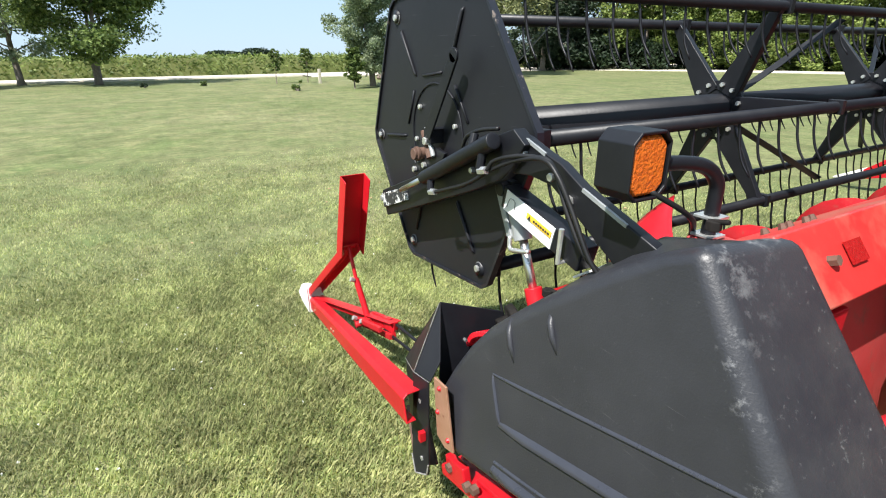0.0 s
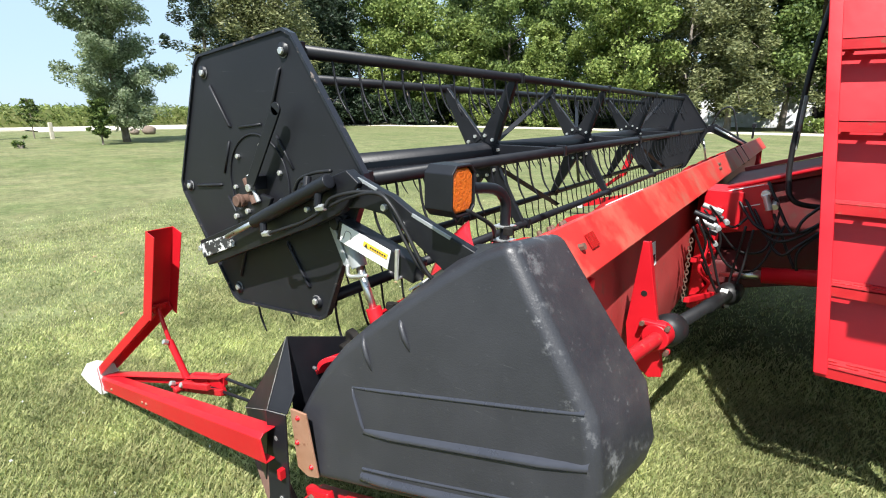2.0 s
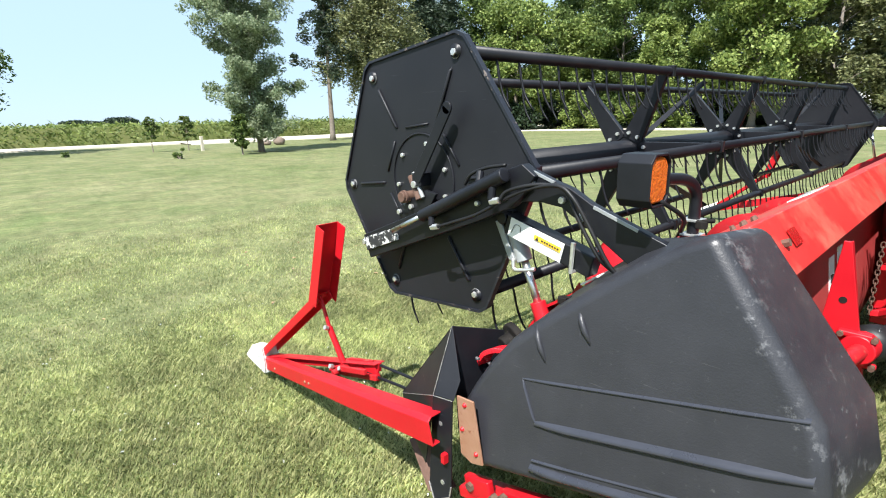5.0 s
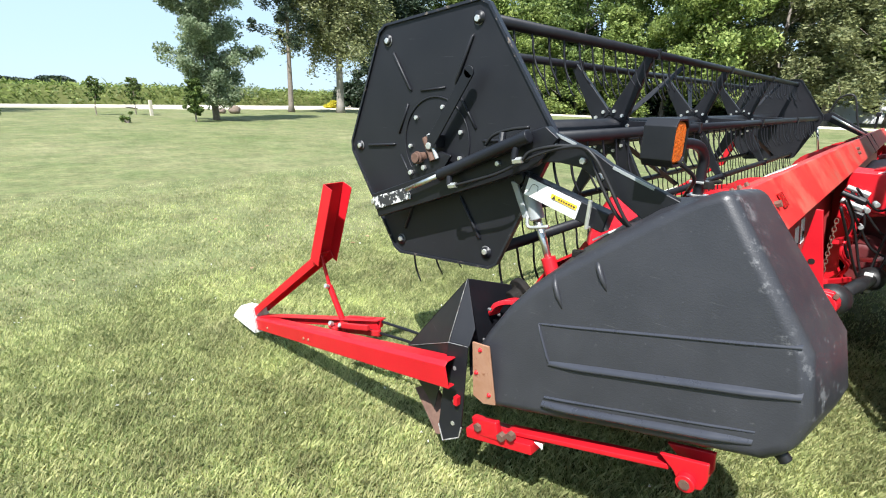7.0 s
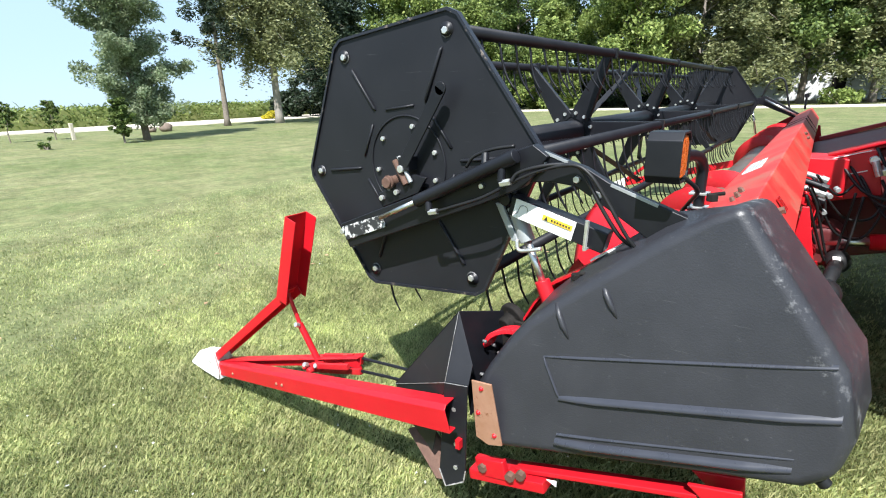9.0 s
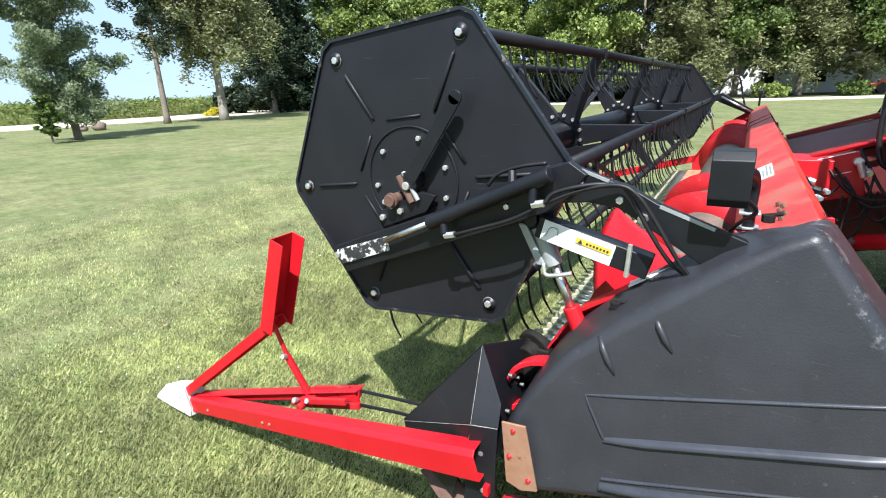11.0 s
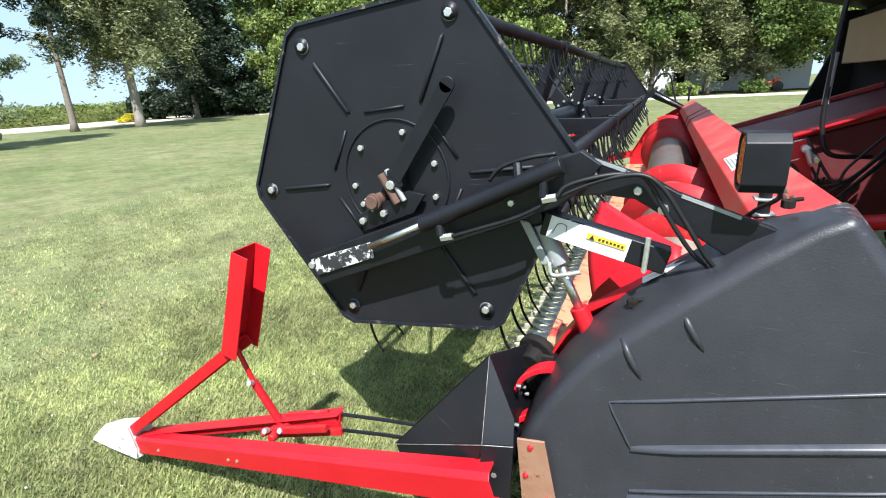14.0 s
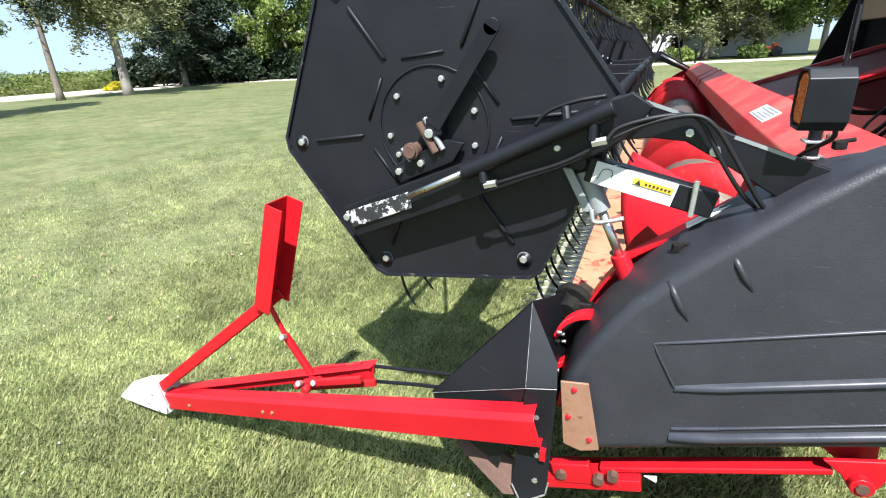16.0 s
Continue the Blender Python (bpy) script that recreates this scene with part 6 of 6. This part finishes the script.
# shrubs in the same shade-dark leaf colour as the thicket
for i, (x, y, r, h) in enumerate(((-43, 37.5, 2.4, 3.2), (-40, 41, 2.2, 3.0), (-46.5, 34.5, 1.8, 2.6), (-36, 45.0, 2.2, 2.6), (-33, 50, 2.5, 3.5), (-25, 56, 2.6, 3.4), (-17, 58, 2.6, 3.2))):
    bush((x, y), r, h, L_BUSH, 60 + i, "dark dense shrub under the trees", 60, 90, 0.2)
bush((-44.0, 30.0), 0.8, 0.7, L_FLOWER, 70, "round bush covered in yellow flowers", 40, 90, 0.07)
bush((-24.9, 5.8), 0.28, 0.55, L_MAPLE, 71, "small low weed clump on the lawn", 12, 36, 0.06)
bush((-33.0, -0.9), 0.2, 0.26, L_BUSH, 72, "low dark tuft on the lawn", 10, 40, 0.05)
bush((-33.0, 2.2), 0.2, 0.26, L_MAPLE, 73, "low dark tuft on the lawn", 10, 40, 0.05)
bush((2.0, 57.0), 1.6, 1.2, L_YELL, 74, "low garden shrub beside the drive", 40, 70, 0.14)
bush((8.5, 59.5), 1.4, 1.1, L_MAPLE, 75, "low garden shrub beside the drive", 40, 70, 0.14)
for i, (x, y, h) in enumerate(((-33.0, 6.5, 2.0), (-33.0, 8.5, 2.1))):
    tree((x, y), h, 0.42, 0.7, "round", 80 + i, "young sapling with thin trunk", 0.035, L_MAPLE, clumps=14, per=34, size=0.06)


def post():
    t = thing("marker_post", (-31.6, 8.9, GZ), "short weathered pale wooden post", "post")
    g = Geo()
    g.box((0, 0, 0.42), (0.17, 0.17, 0.9))
    part("shaft", g, POSTW, t, bevel=0.02)


post()


def boulder(at, s, seed):
    t = thing("boulder", (at[0], at[1], GZ), "brownish field stone on the lawn", "stone", "field stones")
    rr = random.Random(seed)
    g = Geo()
    n, m = 10, 6
    for j in range(m + 1):
        th = math.pi * j / m
        for i in range(n):
            ph = 2 * math.pi * i / n
            k = 1 + rr.uniform(-0.12, 0.12)
            g.v.append((s[0] * k * math.sin(th) * math.cos(ph), s[1] * k * math.sin(th) * math.sin(ph), s[2] * 0.8 + s[2] * k * math.cos(th)))
    g.f = [(j * n + i, j * n + (i + 1) % n, (j + 1) * n + (i + 1) % n, (j + 1) * n + i) for j in range(m) for i in range(n)]
    part("rock", g, STONE, t, smooth=True)


boulder((-33.9, 14.9), (0.48, 0.42, 0.30), 1)
boulder((-34.1, 14.1), (0.26, 0.28, 0.2), 2)


def corn_field():
    r = np.random.RandomState(5)
    n = 52000
    x = -54 - 40 * r.rand(n) ** 2.2
    y = -110 + 300 * r.rand(n)
    z = GZ + 1.8 * r.rand(n) ** 0.7
    c = np.stack([x, y, z], 1)
    a = r.rand(n) * 2 * np.pi
    out = np.stack([np.cos(a), np.sin(a), 0.5 * r.normal(size=n)], 1)
    ln = (0.28 + 0.3 * r.rand(n))[:, None]
    w = np.stack([-np.sin(a), np.cos(a), 0 * a], 1) * 0.05
    v = np.stack([c - w, c + out * ln * 0.55 + np.array([0, 0, 0.12]), c + out * ln - np.array([0, 0, 0.05]), c + w], 1).reshape(-1, 3)
    ob = new("corn_field", card_mesh("corn_field", v, L_CORN))
    tagged(ob, "tall ripening green and yellow corn along the road", "corn", kind="stuff")
    # standing mass of the field behind its edge
    g = Geo()
    rr = random.Random(8)
    nx, ny = 14, 60
    for j in range(ny + 1):
        for i in range(nx + 1):
            xx = -55.5 - (i / nx) ** 2 * 1100
            yy = -400 + 1000 * j / ny
            g.v.append((xx, yy, GZ + 1.5 + rr.uniform(-0.10, 0.10)))
    o = len(g.v)
    for j in range(ny + 1):
        g.v.append((-55.5, -400 + 1000 * j / ny, GZ - 0.3))
    g.f = [(j * (nx + 1) + i, j * (nx + 1) + i + 1, (j + 1) * (nx + 1) + i + 1, (j + 1) * (nx + 1) + i) for j in range(ny) for i in range(nx)]
    g.f += [(j * (nx + 1), (j + 1) * (nx + 1), o + j + 1, o + j) for j in range(ny)]
    ob = part("corn_mass", g, mat("corn_canopy", (0.11, 0.155, 0.035), 0.8, col2=(0.25, 0.28, 0.09), scale=1.2, fine=(0.5, 0.4, 0.7, (0.28, 0.28, 0.11)), bump=0.8, bscale=3))
    tagged(ob, "wide ripening corn field reaching the horizon", "field", kind="stuff")


corn_field()


def far_grove():
    r = random.Random(3)
    cs, rs = [], []
    for i in range(60):
        f = i / 59
        y = 84 + 88 * f
        h = 9.5 + 1.0 * math.sin(f * 9) + (4.5 if 0.62 < f < 0.9 else 0)
        cs.append((-860 + r.uniform(-8, 8), y, h * 0.5))
        rs.append(h * 0.62)
    v = leaves(cs, rs, 140, 1.6, 4)
    v[:, 2] = np.maximum(v[:, 2], 0)
    ob = new("far_woods", card_mesh("far_woods", v, L_PINE))
    tagged(ob, "distant dark grove on the horizon", "woods", kind="stuff")


far_grove()


def house():
    t = thing("house", (-1, 76, GZ), "long white house behind the trees", "house")
    g = Geo()
    g.box((0, 0, 2.1), (34, 8, 4.2))
    part("wall", g, SIDING, t)
    g = Geo()
    g.prism([(-4.6, 4.2), (4.6, 4.2), (0, 7.0)], -17.5, 17.5, axis="x")
    part("roof", g, ROOFM, t)
    for x in (-11, -7, -2, 3, 8, 12):
        g = Geo()
        g.box((x, -4.02, 1.8), (1.3, 0.08, 1.3))
        w = part("window", g, DARK, t, "dark window")
        g = Geo()
        for dx, dz, sx, sz in ((0, 0.68, 1.5, 0.1), (0, -0.68, 1.5, 0.1), (0.7, 0, 0.1, 1.4), (-0.7, 0, 0.1, 1.4)):
            g.box((x + dx, -4.07, 1.8 + dz), (sx, 0.1, sz))
        part("frame", g, WHITE, w)


house()


def garden_tractor():
    t = thing("garden_tractor", (10.5, 62, GZ), "small orange-red tractor parked under the trees", "tractor")
    g = Geo()
    g.box((0, 0, 0.75), (1.7, 0.7, 0.5))
    g.box((0.5, 0, 1.1), (0.6, 0.6, 0.4))
    part("body", g, mat("orange_paint", (0.55, 0.08, 0.02), 0.4), t, bevel=0.08)
    for x, r in ((-0.6, 0.35), (0.6, 0.5)):
        for y in (-0.45, 0.45):
            g = Geo()
            g.tube([(x, y - 0.12, r), (x, y + 0.12, r)], r, 16)
            part("wheel", g, RUBBER, t, bevel=0.05)


garden_tractor()


# ---- grass blades on the near lawn ----
def grass(name, x0, x1, y0, y1, n, h, w, seed, fade=1.1):
    """Blades over a stretch of lawn, thinning out towards its edges."""
    r = np.random.RandomState(seed)
    x, y = x0 + (x1 - x0) * r.rand(n), y0 + (y1 - y0) * r.rand(n)
    edge = np.minimum(np.minimum(x - x0, x1 - x), np.minimum(y - y0, y1 - y))
    keep = r.rand(n) < np.clip(edge / fade, 0.0, 1.0) ** 1.3
    x, y = x[keep], y[keep]
    n = len(x)
    patch = 0.5 + 0.5 * np.sin(x * 2.1 + 1.3 * np.sin(y * 1.7)) * np.sin(y * 2.6 + x)
    hh = h * (0.45 + 0.55 * r.rand(n)) * (0.75 + 0.5 * patch)
    a = r.rand(n) * 2 * np.pi
    lean = (0.15 + 0.75 * r.rand(n)) * hh
    p = np.stack([x, y, np.full(n, GZ - 0.004)], 1)
    side = np.stack([-np.sin(a), np.cos(a), 0 * a], 1) * w * (0.7 + 0.6 * r.rand(n))[:, None]
    tip = p + np.stack([np.cos(a) * lean, np.sin(a) * lean, hh], 1)
    mid = p + np.stack([np.cos(a) * lean * 0.35, np.sin(a) * lean * 0.35, hh * 0.62], 1)
    v = np.stack([p - side, p + side, mid + side * 0.7, tip], 1).reshape(-1, 3)
    ob = new(name, card_mesh(name, v, L_GRASS))
    tagged(ob, "short mown grass with dry tips", "grass", kind="stuff")


grass("grass", -3.6, 2.4, -2.2, 3.2, 560000, 0.044, 0.0023, 1, 1.2)
grass("grass", -8.5, 3.2, -4.5, 7.5, 300000, 0.034, 0.0040, 2, 2.6)


def lawn_litter():
    r = random.Random(12)
    for i in range(26):
        x, y = r.uniform(-5, 0.5), r.uniform(-0.6, 6)
        if abs(y) < 0.3 and x > -2.2:
            continue
        t = thing("fallen_leaf", (x, y, GZ + 0.03), "small dry fallen leaf on the grass", "leaf", "fallen leaves")
        g = Geo()
        s = r.uniform(0.02, 0.035)
        a = r.uniform(0, 6)
        c, d = math.cos(a), math.sin(a)
        g.add([(c * s, d * s, 0.004), (-d * s * 0.6, c * s * 0.6, 0.012), (-c * s, -d * s, 0.002), (d * s * 0.6, -c * s * 0.6, 0.010), (c * s, d * s, 0.001), (-c * s, -d * s, 0.0)], [(0, 1, 2, 3), (4, 3, 5, 1)])
        part("blade", g, TAN, t)


lawn_litter()


def clover():
    """Tiny pale clover heads and dry bits in the grass."""
    r = np.random.RandomState(31)
    n = 110
    c = np.stack([-3.4 + 4.6 * r.rand(n), -1.6 + 4.4 * r.rand(n), GZ + 0.02 + 0.015 * r.rand(n)], 1)
    v = leaves(c, [0.006] * n, 4, 0.0055, 32)
    ob = new("clover", card_mesh("clover", v, LABEL))
    tagged(ob, "tiny pale clover heads scattered in the grass", "clover", kind="stuff")


clover()
